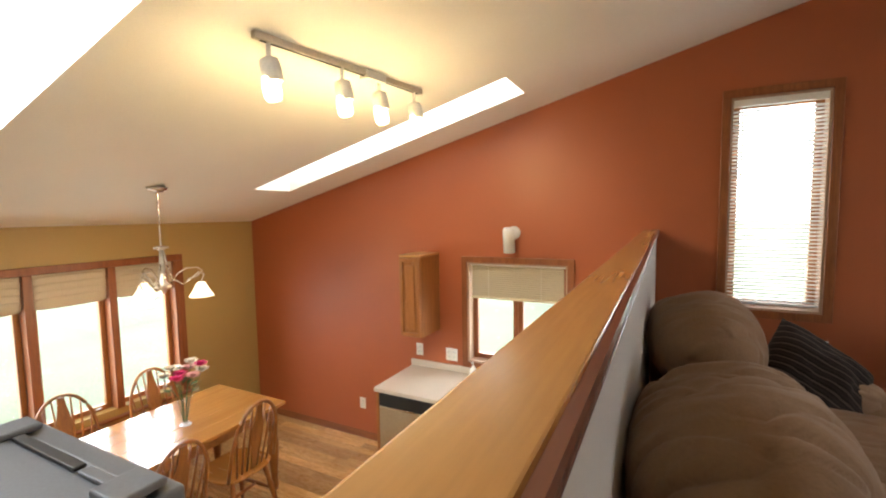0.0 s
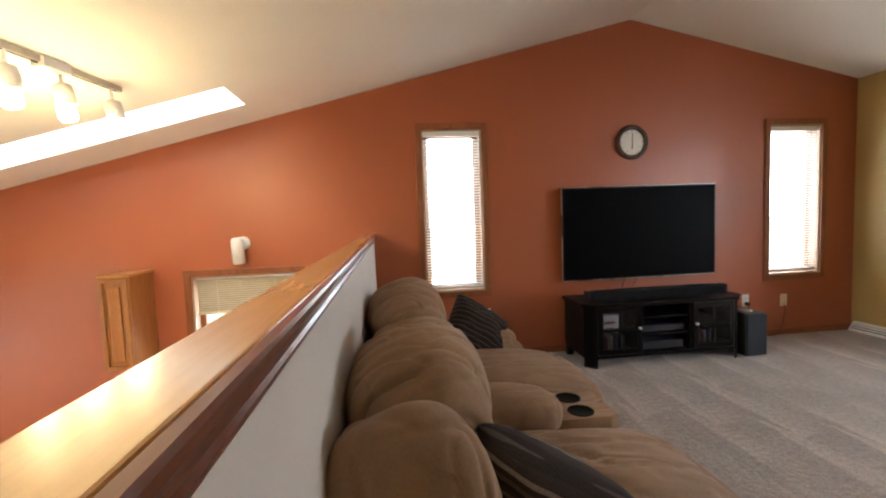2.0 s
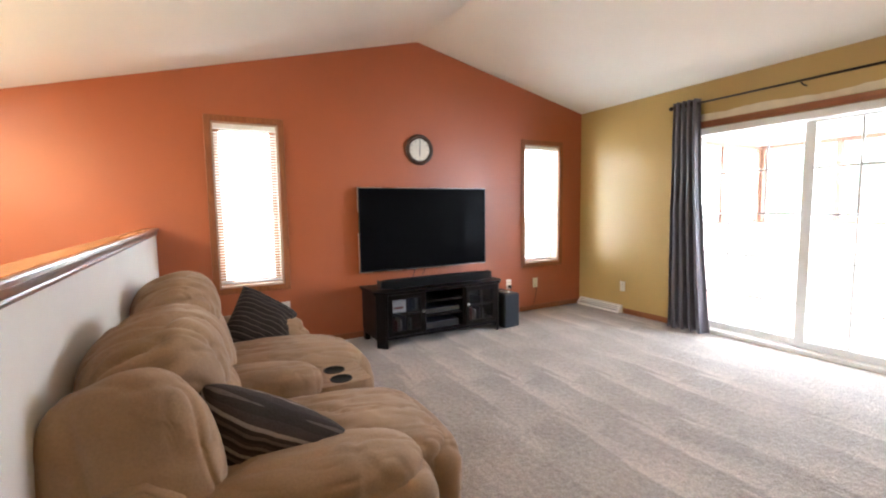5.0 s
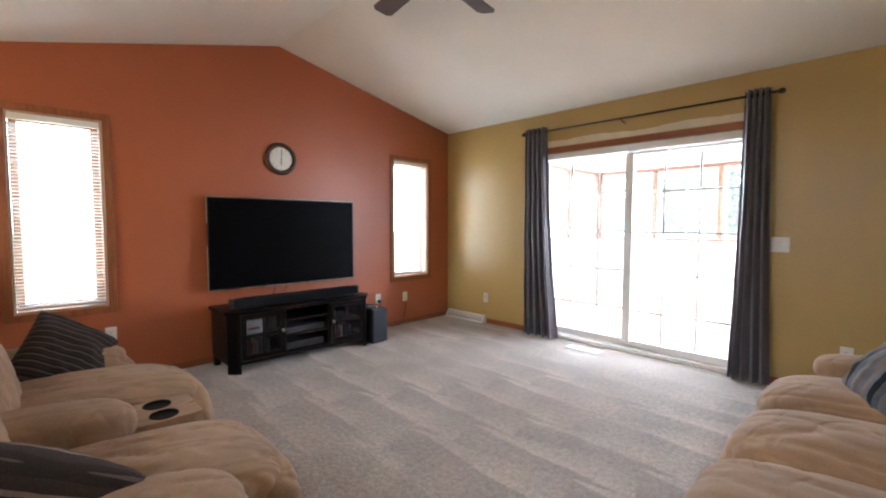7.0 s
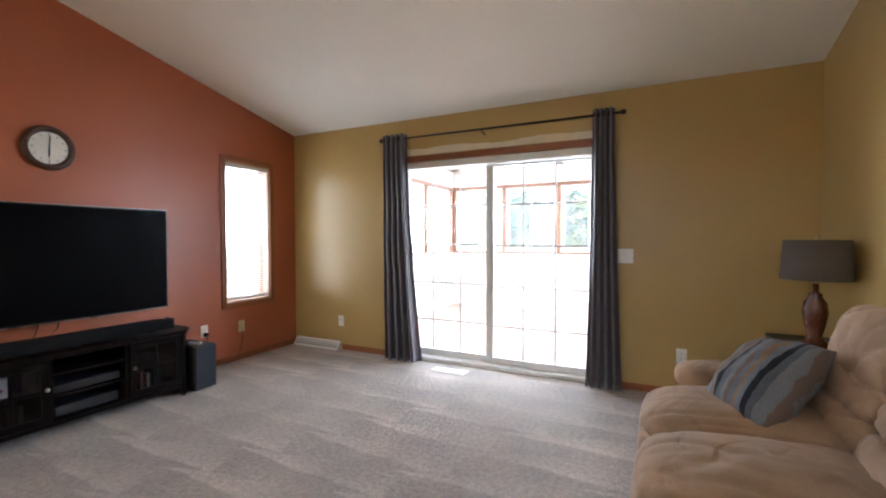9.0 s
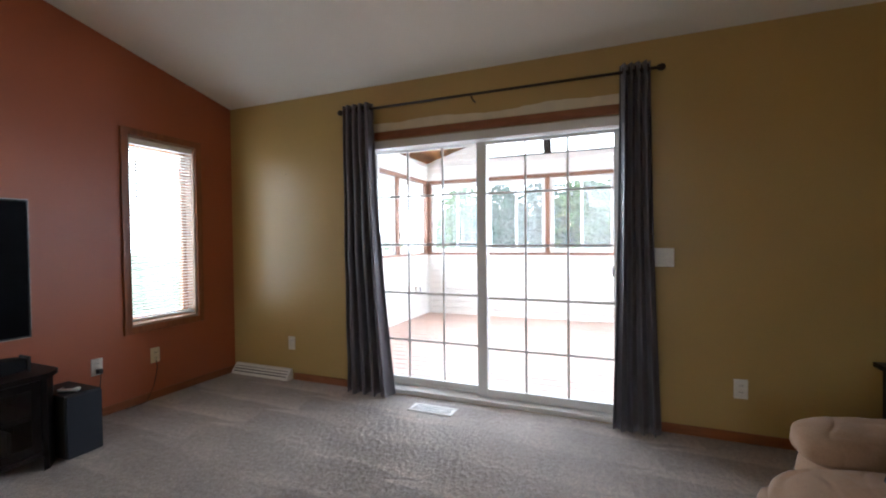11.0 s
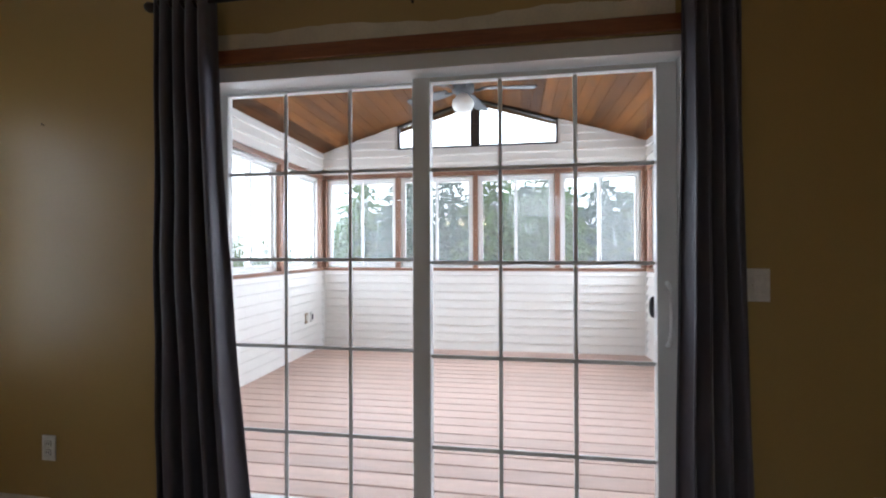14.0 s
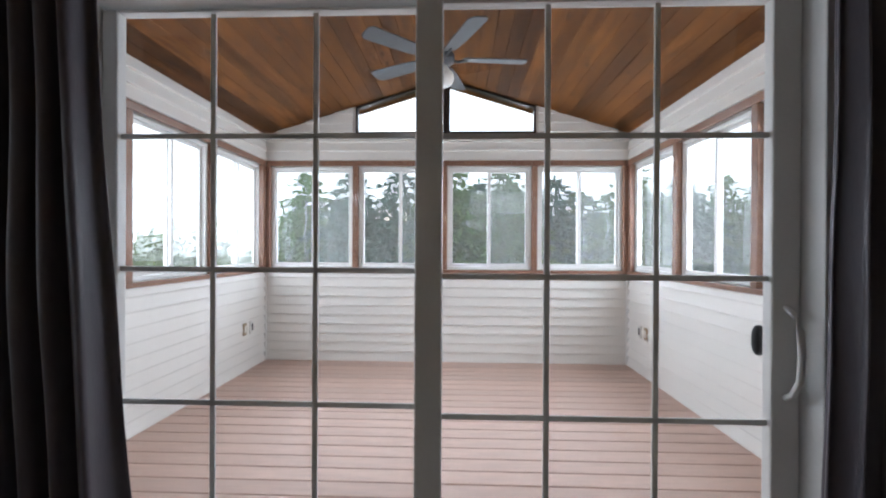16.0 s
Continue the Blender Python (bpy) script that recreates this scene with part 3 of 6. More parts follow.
def mini_blind(x0, x1, z0, z1, y, drop=1.0, pitch=0.024):
    """Horizontal slats between a head rail and a bottom rail, on cords."""
    b = thing("mini_blind", "white horizontal slat blind, lowered, slats open", "blind", (x0 + x1) / 2, y, z0, group="window blinds")
    w = (x1 - x0) / 2 - 0.006
    h = z1 - z0
    part("headrail", boxed(-w, w, -0.02, 0.02, h - 0.045, h - 0.002, 0.003), BLIND, b)
    bot = h - 0.05 - (h - 0.07) * drop
    part("bottom_rail", boxed(-w, w, -0.013, 0.013, bot, bot + 0.016, 0.003), BLIND, b)
    me = finish("slat", prism([(-0.0125, -0.0035), (-0.006, -0.001), (0, 0.0), (0.006, -0.001), (0.0125, -0.0035), (0.006, -0.0004), (0, 0.0007), (-0.006, -0.0004)], "x", -w, w), BLIND)
    z = bot + 0.03
    while z < h - 0.06:
        piece("slat", me, b, pose(0, 0, z, -27))
        z += pitch
    for cx in (-w * 0.65, w * 0.65):
        part("cord", tube([(cx, -0.014, bot), (cx, -0.014, h - 0.04)], 0.0012, 5), BLIND, b)
    part("wand", tube([(-w + 0.05, -0.026, h - 0.05), (-w + 0.05, -0.028, h * 0.45)], 0.004, 6), PLASTIC, b)
    return b


mini_blind(W1[0] + 0.008, W1[1] - 0.008, W1[2] + 0.015, W1[3] - 0.012, NORTH + 0.022)
mini_blind(W2[0] + 0.008, W2[1] - 0.008, W2[2] + 0.015, W2[3] - 0.012, NORTH + 0.03)

# the kitchen window's blind, drawn half up
kb = thing("cellular_blind", "beige pleated blind drawn down over the upper sash", "blind", 1.125, NORTH + 0.03, 0.55)
front = [(0.004 if i % 2 else -0.010, i * 0.009) for i in range(31)]
bm = prism(front + [(p[0] + 0.003, p[1]) for p in front[::-1]], "x", -0.40, 0.40)
part("fabric", bm, SHADE, kb)
part("headrail", boxed(-0.41, 0.41, -0.018, 0.018, 0.272, 0.284, 0.003), PLASTIC, kb)
part("bottom_rail", boxed(-0.41, 0.41, -0.016, 0.012, -0.02, 0.0, 0.004), IVORY, kb)
for cx in (-0.24, 0.22):
    part("cord", tube([(cx, -0.02, -0.01), (cx, -0.02, 0.27)], 0.0015, 5), PLASTIC, kb)

# dining window: three casements side by side
y0, y1, z0, z1 = DW
dwin = thing("window_4", "three-part casement window with stained wooden casing", "window", WEST, (y0 + y1) / 2, z0, kind="structure")
hy, h = (y1 - y0) / 2, z1 - z0
bm = bmesh.new()
box(bm, 0.001, 0.02, -hy - 0.06, hy + 0.06, h, h + 0.06, 0.004)
box(bm, 0.001, 0.02, -hy - 0.06, -hy, -0.06, h, 0.004)
box(bm, 0.001, 0.02, hy, hy + 0.06, -0.06, h, 0.004)
part("casing", bm, TRIM_Z, dwin, "stained wooden casing")
part("sill", boxed(-0.12, 0.05, -hy - 0.07, hy + 0.07, -0.085, -0.061, 0.006), TRIM_Y, dwin)
step = 2 * hy / 4
for k in range(5):
    yy = -hy + k * step
    part("mullion", boxed(-0.13, 0.018, yy - 0.03, yy + 0.03, 0.0, h - 0.001, 0.004), TRIM_Z, dwin)
for k in range(4):
    a, b = -hy + k * step + 0.032, -hy + (k + 1) * step - 0.032
    bm = bmesh.new()
    box(bm, -0.12, -0.08, a, b, 0.002, 0.045, 0.003)
    box(bm, -0.12, -0.08, a, b, h - 0.05, h - 0.005, 0.003)
    box(bm, -0.12, -0.08, a, a + 0.04, 0.045, h - 0.05, 0.003)
    box(bm, -0.12, -0.08, b - 0.04, b, 0.045, h - 0.05, 0.003)
    s = part("sash", bm, OAK, dwin)
    g = part("pane", boxed(-0.103, -0.099, a + 0.04, b - 0.04, 0.045, h - 0.05), GLASS, s)
    g.visible_shadow = False
    part("crank", tube([(-0.07, b - 0.09, 0.02), (-0.05, b - 0.09, 0.035), (-0.045, b - 0.14, 0.035)], 0.006, 6), CHROME, s)
for k in range(4):
    a, b = (y0 + y1) / 2 - hy + k * step + 0.034, (y0 + y1) / 2 - hy + (k + 1) * step - 0.034
    rs = thing("roman_shade", "folded linen roman shade, drawn up", "shade", WEST - 0.03, (a + b) / 2, z1 - 0.27, group="dining window shades")
    w = (b - a) / 2
    bm = bmesh.new()
    for i in range(4):
        m = Matrix.Translation((0.004 * i, 0, 0.035 + i * 0.055)) @ pose(0, 0, 0, 0, 12, 0)
        c = cushion(0.05 - i * 0.006, 2 * w, 0.10, 6, 5, 0.004, k * 4 + i, m)
        me = bpy.data.meshes.new("fold")
        c.to_mesh(me)
        c.free()
        bm.from_mesh(me)
        bpy.data.meshes.remove(me)
    part("folds", bm, SHADE, rs, smooth=True)
    part("headrail", boxed(-0.02, 0.02, -w, w, 0.235, 0.262, 0.003), SHADE, rs)

# sliding door
dy0, dy1, dz0, dz1 = DOOR
sd = thing("sliding_door", "white vinyl sliding patio door with a grid of bars", "sliding door", EAST, 0, 0, kind="structure")
bm = bmesh.new()
box(bm, 0.005, 0.165, dy0 + 0.001, dy0 + 0.035, 0.0, dz1 - 0.002, 0.004)
box(bm, 0.005, 0.165, dy1 - 0.035, dy1 - 0.001, 0.0, dz1 - 0.002, 0.004)
box(bm, 0.005, 0.165, dy0 + 0.036, dy1 - 0.036, dz1 - 0.065, dz1 - 0.002, 0.004)
box(bm, 0.005, 0.165, dy0 + 0.036, dy1 - 0.036, 0.0, 0.035, 0.004)
box(bm, 0.119, 0.126, dy0 + 0.036, dy1 - 0.036, 0.0355, 0.05, 0.002)
part("door_frame", bm, VINYL, sd)


def door_panel(name, x, ya, yb, bars, rows, sa, sb, glass_top):
    """One glazed leaf from ya to yb at depth x, with its bars."""
    zb, zt = 0.038, dz1 - 0.07
    bm = bmesh.new()
    box(bm, x - 0.019, x + 0.019, ya, ya + sa, zb, zt, 0.005)
    box(bm, x - 0.019, x + 0.019, yb - sb, yb, zb, zt, 0.005)
    box(bm, x - 0.019, x + 0.019, ya + sa, yb - sb, glass_top, zt, 0.004)
    box(bm, x - 0.019, x + 0.019, ya + sa, yb - sb, zb, zb + 0.06, 0.004)
    p = part(name, bm, VINYL, sd)
    g = part("pane", boxed(x + 0.004, x + 0.008, ya + sa, yb - sb, zb + 0.06, glass_top), GLASS, p)
    g.visible_shadow = False
    for yy in bars:
        part("glazing_bar", boxed(x - 0.005, x + 0.003, yy - 0.008, yy + 0.008, zb + 0.06, glass_top, 0.002), VINYL, p)
    for zz in rows:
        part("glazing_bar", boxed(x - 0.0055, x + 0.0025, ya + sa, yb - sb, zz - 0.008, zz + 0.008, 0.002), VINYL, p)
    return p


door_panel("fixed_leaf", 0.146, 2.12, dy1 - 0.037, (2.487, 2.790), (0.398, 0.781, 1.171, 1.56), 0.065, 0.046, 1.916)
leaf = door_panel("sliding_leaf", 0.098, dy0 + 0.037, 2.192, (1.831, 1.537), (0.396, 0.772, 1.159, 1.545), 0.075, 0.075, 1.903)
HY = 1.206
bm = tube([(0.079, HY, 0.845), (0.053, HY, 0.86), (0.029, HY, 0.90), (0.023, HY, 0.965), (0.029, HY, 1.03), (0.053, HY, 1.07), (0.079, HY, 1.085)], 0.0085, 8)
part("handle", bm, VINYL, leaf, "white bow handle", smooth=True)
part("outer_pull", cushion(0.03, 0.036, 0.085, 2.4, 10, m=pose(0.137, 1.236, 0.985)), BLACK, leaf, "black outside pull")
dc = setting("door_casing", boxed(EAST - 0.02, EAST - 0.001, dy0 - 0.058, dy1 + 0.058, dz1 + 0.002, dz1 + 0.062, 0.004), TRIM_Y, "dark stained casing round the sliding door", "trim")
for ya, yb in ((dy0 - 0.058, dy0 - 0.002), (dy1 + 0.002, dy1 + 0.058)):
    part("side_casing", boxed(EAST - 0.02, EAST - 0.001, ya, yb, 0, dz1 + 0.001, 0.004), TRIM_Z, dc)

# unpainted strip over the casing, with a ragged upper edge
pts = [(dy0 + 0.07, dz1 + 0.068)]
rnd = random.Random(5)
n = 40
pts.append((dy1 - 0.07, dz1 + 0.068))
for i in range(n + 1):
    u = dy1 - 0.07 - (dy1 - dy0 - 0.14) * i / n
    pts.append((u, dz1 + 0.125 + 0.028 * noise.noise(Vector((u * 2.2, 0, 3))) + 0.008 * rnd.random()))
setting("bare_wall_strip", prism(pts, "x", EAST - 0.004, EAST - 0.0005), PATCH, "unpainted strip of wall over the door casing", "wall patch")

# ---- sunroom ----
SX0, SX1, SY0, SY1 = EAST + T, 10.447, 0.256, 4.205
SEZ, SRY, SRZ = 2.465, 2.23, 3.075
HEAD, SILL = 2.125, 1.0


def sun_roof(y):
    return SEZ + (SRZ - SEZ) * (1 - abs(y - SRY) / (SY1 - SRY))


floor_s = setting("deck_floor", boxed(SX0, SX1 + 0.1, SY0 - 0.1, SY1 + 0.1, -0.24, -0.03), DARKMETAL, "brown composite deck floor of the sunroom", "deck")
bd = 0.139
nb = int((SX1 - SX0) / bd)
board = finish("deck_board", boxed(-bd / 2 + 0.004, bd / 2 - 0.004, SY0 + 0.002, SY1 - 0.002, -0.026, 0.0, 0.003, 1), DECK)
for i in range(nb + 1):
    piece("deck_board", board, floor_s, pose(SX0 + 0.03 + bd * (i + 0.5), 0, 0) if SX0 + 0.03 + bd * (i + 1) < SX1 else pose(SX1 - bd * 0.5, 0, -0.001))


def siding_course(parent, axis, at, inward, u0, u1, z0, z1):
    """One overlapping course, proud at its lower edge; built at its own place."""
    d = 0.026 * inward
    prof = [(at, z0), (at + d, z0 + 0.001), (at + d, z0 + 0.012), (at + 0.12 * d, z1 + 0.004), (at, z1 + 0.004)]
    bm = bmesh.new()
    if axis == "x":
        prism([(p[0], p[1]) for p in prof], "y", u0, u1, bm)
    else:
        prism([(p[0], p[1]) for p in prof], "x", u0, u1, bm)
    return part("siding_course", bm, SIDING, parent)


# end wall: below the windows, between windows and gable glass, gable
ew = wall_with_holes("wall_sunroom_end", "x", SX1, SX1 + 0.12, SY0 - 0.12, SY1 + 0.12, -0.1, lambda u: 2.40, [(SY0 + 0.03, SY1 - 0.03, SILL, HEAD)], SIDING, "white sided end wall of the sunroom")
bm = bmesh.new()
GW0, GW1, GZ = 1.25, 3.20, 2.475
gl = lambda y: sun_roof(y) + 0.05
for a, b in ((SY0 - 0.12, GW0), (GW1, SY1 + 0.12)):
    prism([(a, 2.40), (b, 2.40), (b, gl(b)), (a, gl(a))], "x", SX1, SX1 + 0.12, bm)
prism([(GW0, 2.40), (GW1, 2.40), (GW1, GZ), (GW0, GZ)], "x", SX1, SX1 + 0.12, bm)
part("gable", bm, SIDING, ew)
z = 0.0
while z < SILL - 0.03:
    siding_course(ew, "x", SX1 - 0.0005, -1, SY0 + 0.02, SY1 - 0.02, z, min(z + 0.1, SILL - 0.035))
    z += 0.1
z = HEAD + 0.06
while z < GZ - 0.08:
    siding_course(ew, "x", SX1 - 0.0005, -1, SY0 + 0.02, SY1 - 0.02, z, z + 0.1)
    z += 0.1
z = HEAD + 0.36
while z < sun_roof(SRY) - 0.05:
    half = (SRZ - z - 0.02) / (SRZ - SEZ) * (SY1 - SRY)
    for a, b in ((SRY - half, GW0 - 0.03), (GW1 + 0.03, SRY + half)):
        if b - a > 0.05:
            siding_course(ew, "x", SX1 - 0.0005, -1, a, b, z, min(z + 0.1, SRZ))
    z += 0.1

# side walls
for name, ya, yb, inn, yin in (("wall_sunroom_north", SY1, SY1 + 0.12, -1, SY1), ("wall_sunroom_south", SY0 - 0.12, SY0, 1, SY0)):
    sw = wall_with_holes(name, "y", ya, yb, SX0, SX1, -0.1, lambda u: SEZ + 0.03, [(SX1 - 2.99, SX1 - 0.03, SILL, HEAD)], SIDING, "white sided sunroom wall with sliding windows")
    z = 0.0
    while z < SILL - 0.03:
        siding_course(sw, "y", yin - 0.0005 * -inn, inn, SX0 + 0.01, SX1 - 0.02, z, min(z + 0.1, SILL - 0.035))
        z += 0.1
    z = HEAD + 0.06
    while z < SEZ - 0.02:
        siding_course(sw, "y", yin - 0.0005 * -inn, inn, SX0 + 0.01, SX1 - 0.02, z, min(z + 0.1, SEZ + 0.02))
        z += 0.1
    z = SILL
    while z < HEAD:
        siding_course(sw, "y", yin - 0.0005 * -inn, inn, SX0 + 0.01, SX1 - 3.06, z, min(z + 0.1, HEAD + 0.058))
        z += 0.1
    part("corner_trim", boxed(SX1 - 0.045, SX1 - 0.016, min(yin, yin + inn * 0.03), max(yin, yin + inn * 0.03), 0, SILL - 0.04, 0.003), VINYL, sw)

# outer face of the house towards the sunroom
setting("wall_house_outside", boxed(SX0 - 0.001, SX0 + 0.006, SY0, dy0 - 0.002, 0, SRZ, 0), SIDING, "white outside wall of the house", "wall")
setting("wall_house_outside_2", boxed(SX0 - 0.001, SX0 + 0.006, dy1 + 0.002, SY1, 0, SRZ, 0), SIDING, "white outside wall of the house", "wall")
setting("wall_house_outside_3", boxed(SX0 - 0.001, SX0 + 0.006, dy0 - 0.001, dy1 + 0.001, dz1 + 0.002, SRZ, 0), SIDING, "white outside wall of the house", "wall")

# sliding windows of the sunroom
SCREENMESH = bpy.data.materials.new("insect_screen")
SCREENMESH.use_nodes = True
nt = SCREENMESH.node_tree
nt.nodes["Principled BSDF"].inputs["Base Color"].default_value = (0.5, 0.52, 0.51, 1)
nt.nodes["Principled BSDF"].inputs["Roughness"].default_value = 0.8
nt.nodes["Principled BSDF"].inputs["Alpha"].default_value = 0.12


def slider_window(w, h):
    """A two-sash sliding window in its own x-z plane, centred in x; the room lies at -y."""
    win = thing("sliding_window", "white vinyl sliding window with two sashes", "window", group="sunroom windows")
    part("window_frame", frame_of(bmesh.new(), -w / 2 + 0.028, w / 2 - 0.028, 0.028, h - 0.028, 0.0275, 0.0, 0.07, 0.003), VINYL, win)
    for k, (a, b, y) in enumerate(((-w / 2 + 0.029, 0.02, 0.018), (-0.02, w / 2 - 0.029, 0.046))):
        s = part("sash", frame_of(bmesh.new(), a + 0.03, b - 0.03, 0.06, h - 0.06, 0.0295, y - 0.012, y + 0.012, 0.003), VINYL, win)
        g = part("pane", boxed(a + 0.03, b - 0.03, y - 0.002, y + 0.002, 0.06, h - 0.06), HAZED, s)
        g.visible_shadow = False
    sc = part("insect_screen", boxed(0.0, w / 2 - 0.06, 0.062, 0.063, 0.06, h - 0.06), SCREENMESH, win, "fine grey insect screen")
    sc.visible_shadow = False
    return win


pitch_w = (SY1 - SY0 - 0.06) / 4
proto = slider_window(pitch_w - 0.062, HEAD - SILL - 0.012)
proto.matrix_world = pose(SX1 + 0.03, SY0 + 0.03 + pitch_w * 0.5, SILL + 0.006, 0, 0, -90)
for k in range(1, 4):
    copy_thing(proto, pose(SX1 + 0.03, SY0 + 0.03 + pitch_w * (k + 0.5), SILL + 0.006, 0, 0, -90))
for k in range(3):
    xx = SX1 - 0.03 - 0.987 * (k + 0.5)
    copy_thing(proto, pose(xx, SY1 + 0.03, SILL + 0.006))
    copy_thing(proto, pose(xx, SY0 - 0.03, SILL + 0.006, 0, 0, 180))
tr = setting("trim_sunroom", boxed(SX1 - 0.02, SX1 + 0.02, SY0 + 0.022, SY1 - 0.022, HEAD, HEAD + 0.055, 0.003), PINE_TRIM, "reddish cedar trim round the sunroom windows", "trim")
part("sill_trim", boxed(SX1 - 0.03, SX1 + 0.02, SY0 + 0.022, SY1 - 0.022, SILL - 0.035, SILL, 0.003), PINE_TRIM, tr)
for k in range(5):
    yy = min(max(SY0 + 0.03 + pitch_w * k, SY0 + 0.032), SY1 - 0.032)
    part("post", boxed(SX1 - 0.018, SX1 + 0.1, yy - 0.03, yy + 0.03, SILL + 0.001, HEAD - 0.001, 0.003), PINE_TRIM, tr)
for yin, inn in ((SY1, -1), (SY0, 1)):
    lo, hi = sorted((yin + inn * 0.02, yin - inn * 0.02))
    part("side_head", boxed(SX0 + 0.02, SX1 - 0.021, lo, hi, HEAD, HEAD + 0.055, 0.003), PINE_TRIM, tr)
    part("side_sill", boxed(SX0 + 0.02, SX1 - 0.031, min(lo, yin + inn * 0.03), max(hi, yin + inn * 0.03), SILL - 0.035, SILL, 0.003), PINE_TRIM, tr)
    for k in range(4):
        xx = SX1 - 0.03 - 0.987 * k - (0.03 if k == 0 else 0)
        lo2, hi2 = sorted((yin + inn * 0.018, yin - inn * 0.1))
        part("post", boxed(xx - 0.03, xx + 0.03, lo2, hi2, SILL + 0.001, HEAD - 0.001, 0.003), PINE_TRIM, tr)

# gable glass in a dark frame
gg = thing("gable_window", "pair of sloping gable windows in dark bronze frames", "window", SX1, 0, GZ, kind="structure")
for ya, yb in ((GW0, SRY - 0.035), (SRY + 0.035, GW1)):
    za, zb = sun_roof(ya) - GZ - 0.01, sun_roof(yb) - GZ - 0.01
    bm = bmesh.new()
    f = 0.022
    prism([(ya, 0), (yb, 0), (yb, f), (ya, f)], "x", -0.02, 0.06, bm)
    prism([(ya, za - f), (yb, zb - f), (yb, zb), (ya, za)], "x", -0.02, 0.06, bm)
    prism([(ya, f), (ya + f, f), (ya + f, za - f), (ya, za - f)], "x", -0.018, 0.058, bm)
    prism([(yb - f, f), (yb, f), (yb, zb - f), (yb - f, zb - f)], "x", -0.018, 0.058, bm)
    fr = part("window_frame", bm, DARKMETAL, gg)
    bm = prism([(ya + f, f), (yb - f, f), (yb - f, zb - f), (ya + f, za - f)], "x", 0.02, 0.024)
    part("pane", bm, GLASS, fr).visible_shadow = False
part("mullion", boxed(-0.022, 0.062, SRY - 0.034, SRY + 0.034, 0.0, SRZ - GZ - 0.03, 0.003), DARKMETAL, gg)

# plank ceiling of the sunroom: one mesh
bm = bmesh.new()
for side in (-1, 1):
    yc = SY1 + 0.12 if side > 0 else SY0 - 0.12
    n = 19
    for i in range(n):
        a, b = i / n, (i + 1) / n
        ya, yb = SRY + (yc - SRY) * a, SRY + (yc - SRY) * b
        g = 0.0016 * side
        prism([(ya + g, sun_roof(ya)), (yb - g, sun_roof(yb)), (yb - g, sun_roof(yb) + 0.02), (ya + g, sun_roof(ya) + 0.02)], "x", SX0 + 0.007, SX1 + 0.2, bm)
    prism([(SRY, SRZ + 0.021), (yc, sun_roof(yc) + 0.021), (yc, sun_roof(yc) + 0.10), (SRY, SRZ + 0.10)], "x", SX0 + 0.007, SX1 + 0.35, bm)
PLANKS = wood("pine_plank_ceiling", (0.165, 0.066, 0.015), (0.055, 0.020, 0.005), along=(1, 10, 10), scale=2.2, rough=0.75, rand=0.0, coat=0.0)
nt = PLANKS.node_tree
nt.nodes["Principled BSDF"].inputs["Specular IOR Level"].default_value = 0.15
knots, kmap, kco, kdist = nt.nodes.new("ShaderNodeTexVoronoi"), nt.nodes.new("ShaderNodeMapping"), nt.nodes.new("ShaderNodeTexCoord"), nt.nodes.new("ShaderNodeMapRange")
kmap.inputs["Scale"].default_value = (2.2, 5, 5)
nt.links.new(kco.outputs["Object"], kmap.inputs[0])
nt.links.new(kmap.outputs[0], knots.inputs["Vector"])
knots.inputs["Scale"].default_value = 1.1
kdist.inputs["From Min"].default_value, kdist.inputs["From Max"].default_value = 0.05, 0.14
kdist.inputs["To Min"].default_value, kdist.inputs["To Max"].default_value = 0.35, 1.0
nt.links.new(knots.outputs["Distance"], kdist.inputs[0])
geo, mr, vm = nt.nodes.new("ShaderNodeNewGeometry"), nt.nodes.new("ShaderNodeMapRange"), nt.nodes.new("ShaderNodeVectorMath")
mr.inputs["To Min"].default_value, mr.inputs["To Max"].default_value = 0.55, 1.5
vm.operation = 'SCALE'
nt.links.new(geo.outputs["Random Per Island"], mr.inputs[0])
src = nt.nodes["Principled BSDF"].inputs["Base Color"].links[0].from_socket
nt.links.new(src, vm.inputs[0])
ktone = nt.nodes.new("ShaderNodeMath")
ktone.operation = 'MULTIPLY'
nt.links.new(mr.outputs[0], ktone.inputs[0])
nt.links.new(kdist.outputs[0], ktone.inputs[1])
nt.links.new(ktone.outputs[0], vm.inputs["Scale"])
nt.links.new(vm.outputs[0], nt.nodes["Principled BSDF"].inputs["Base Color"])
setting("ceiling_sunroom", bm, PLANKS, "stained pine tongue-and-groove gabled ceiling", "ceiling")


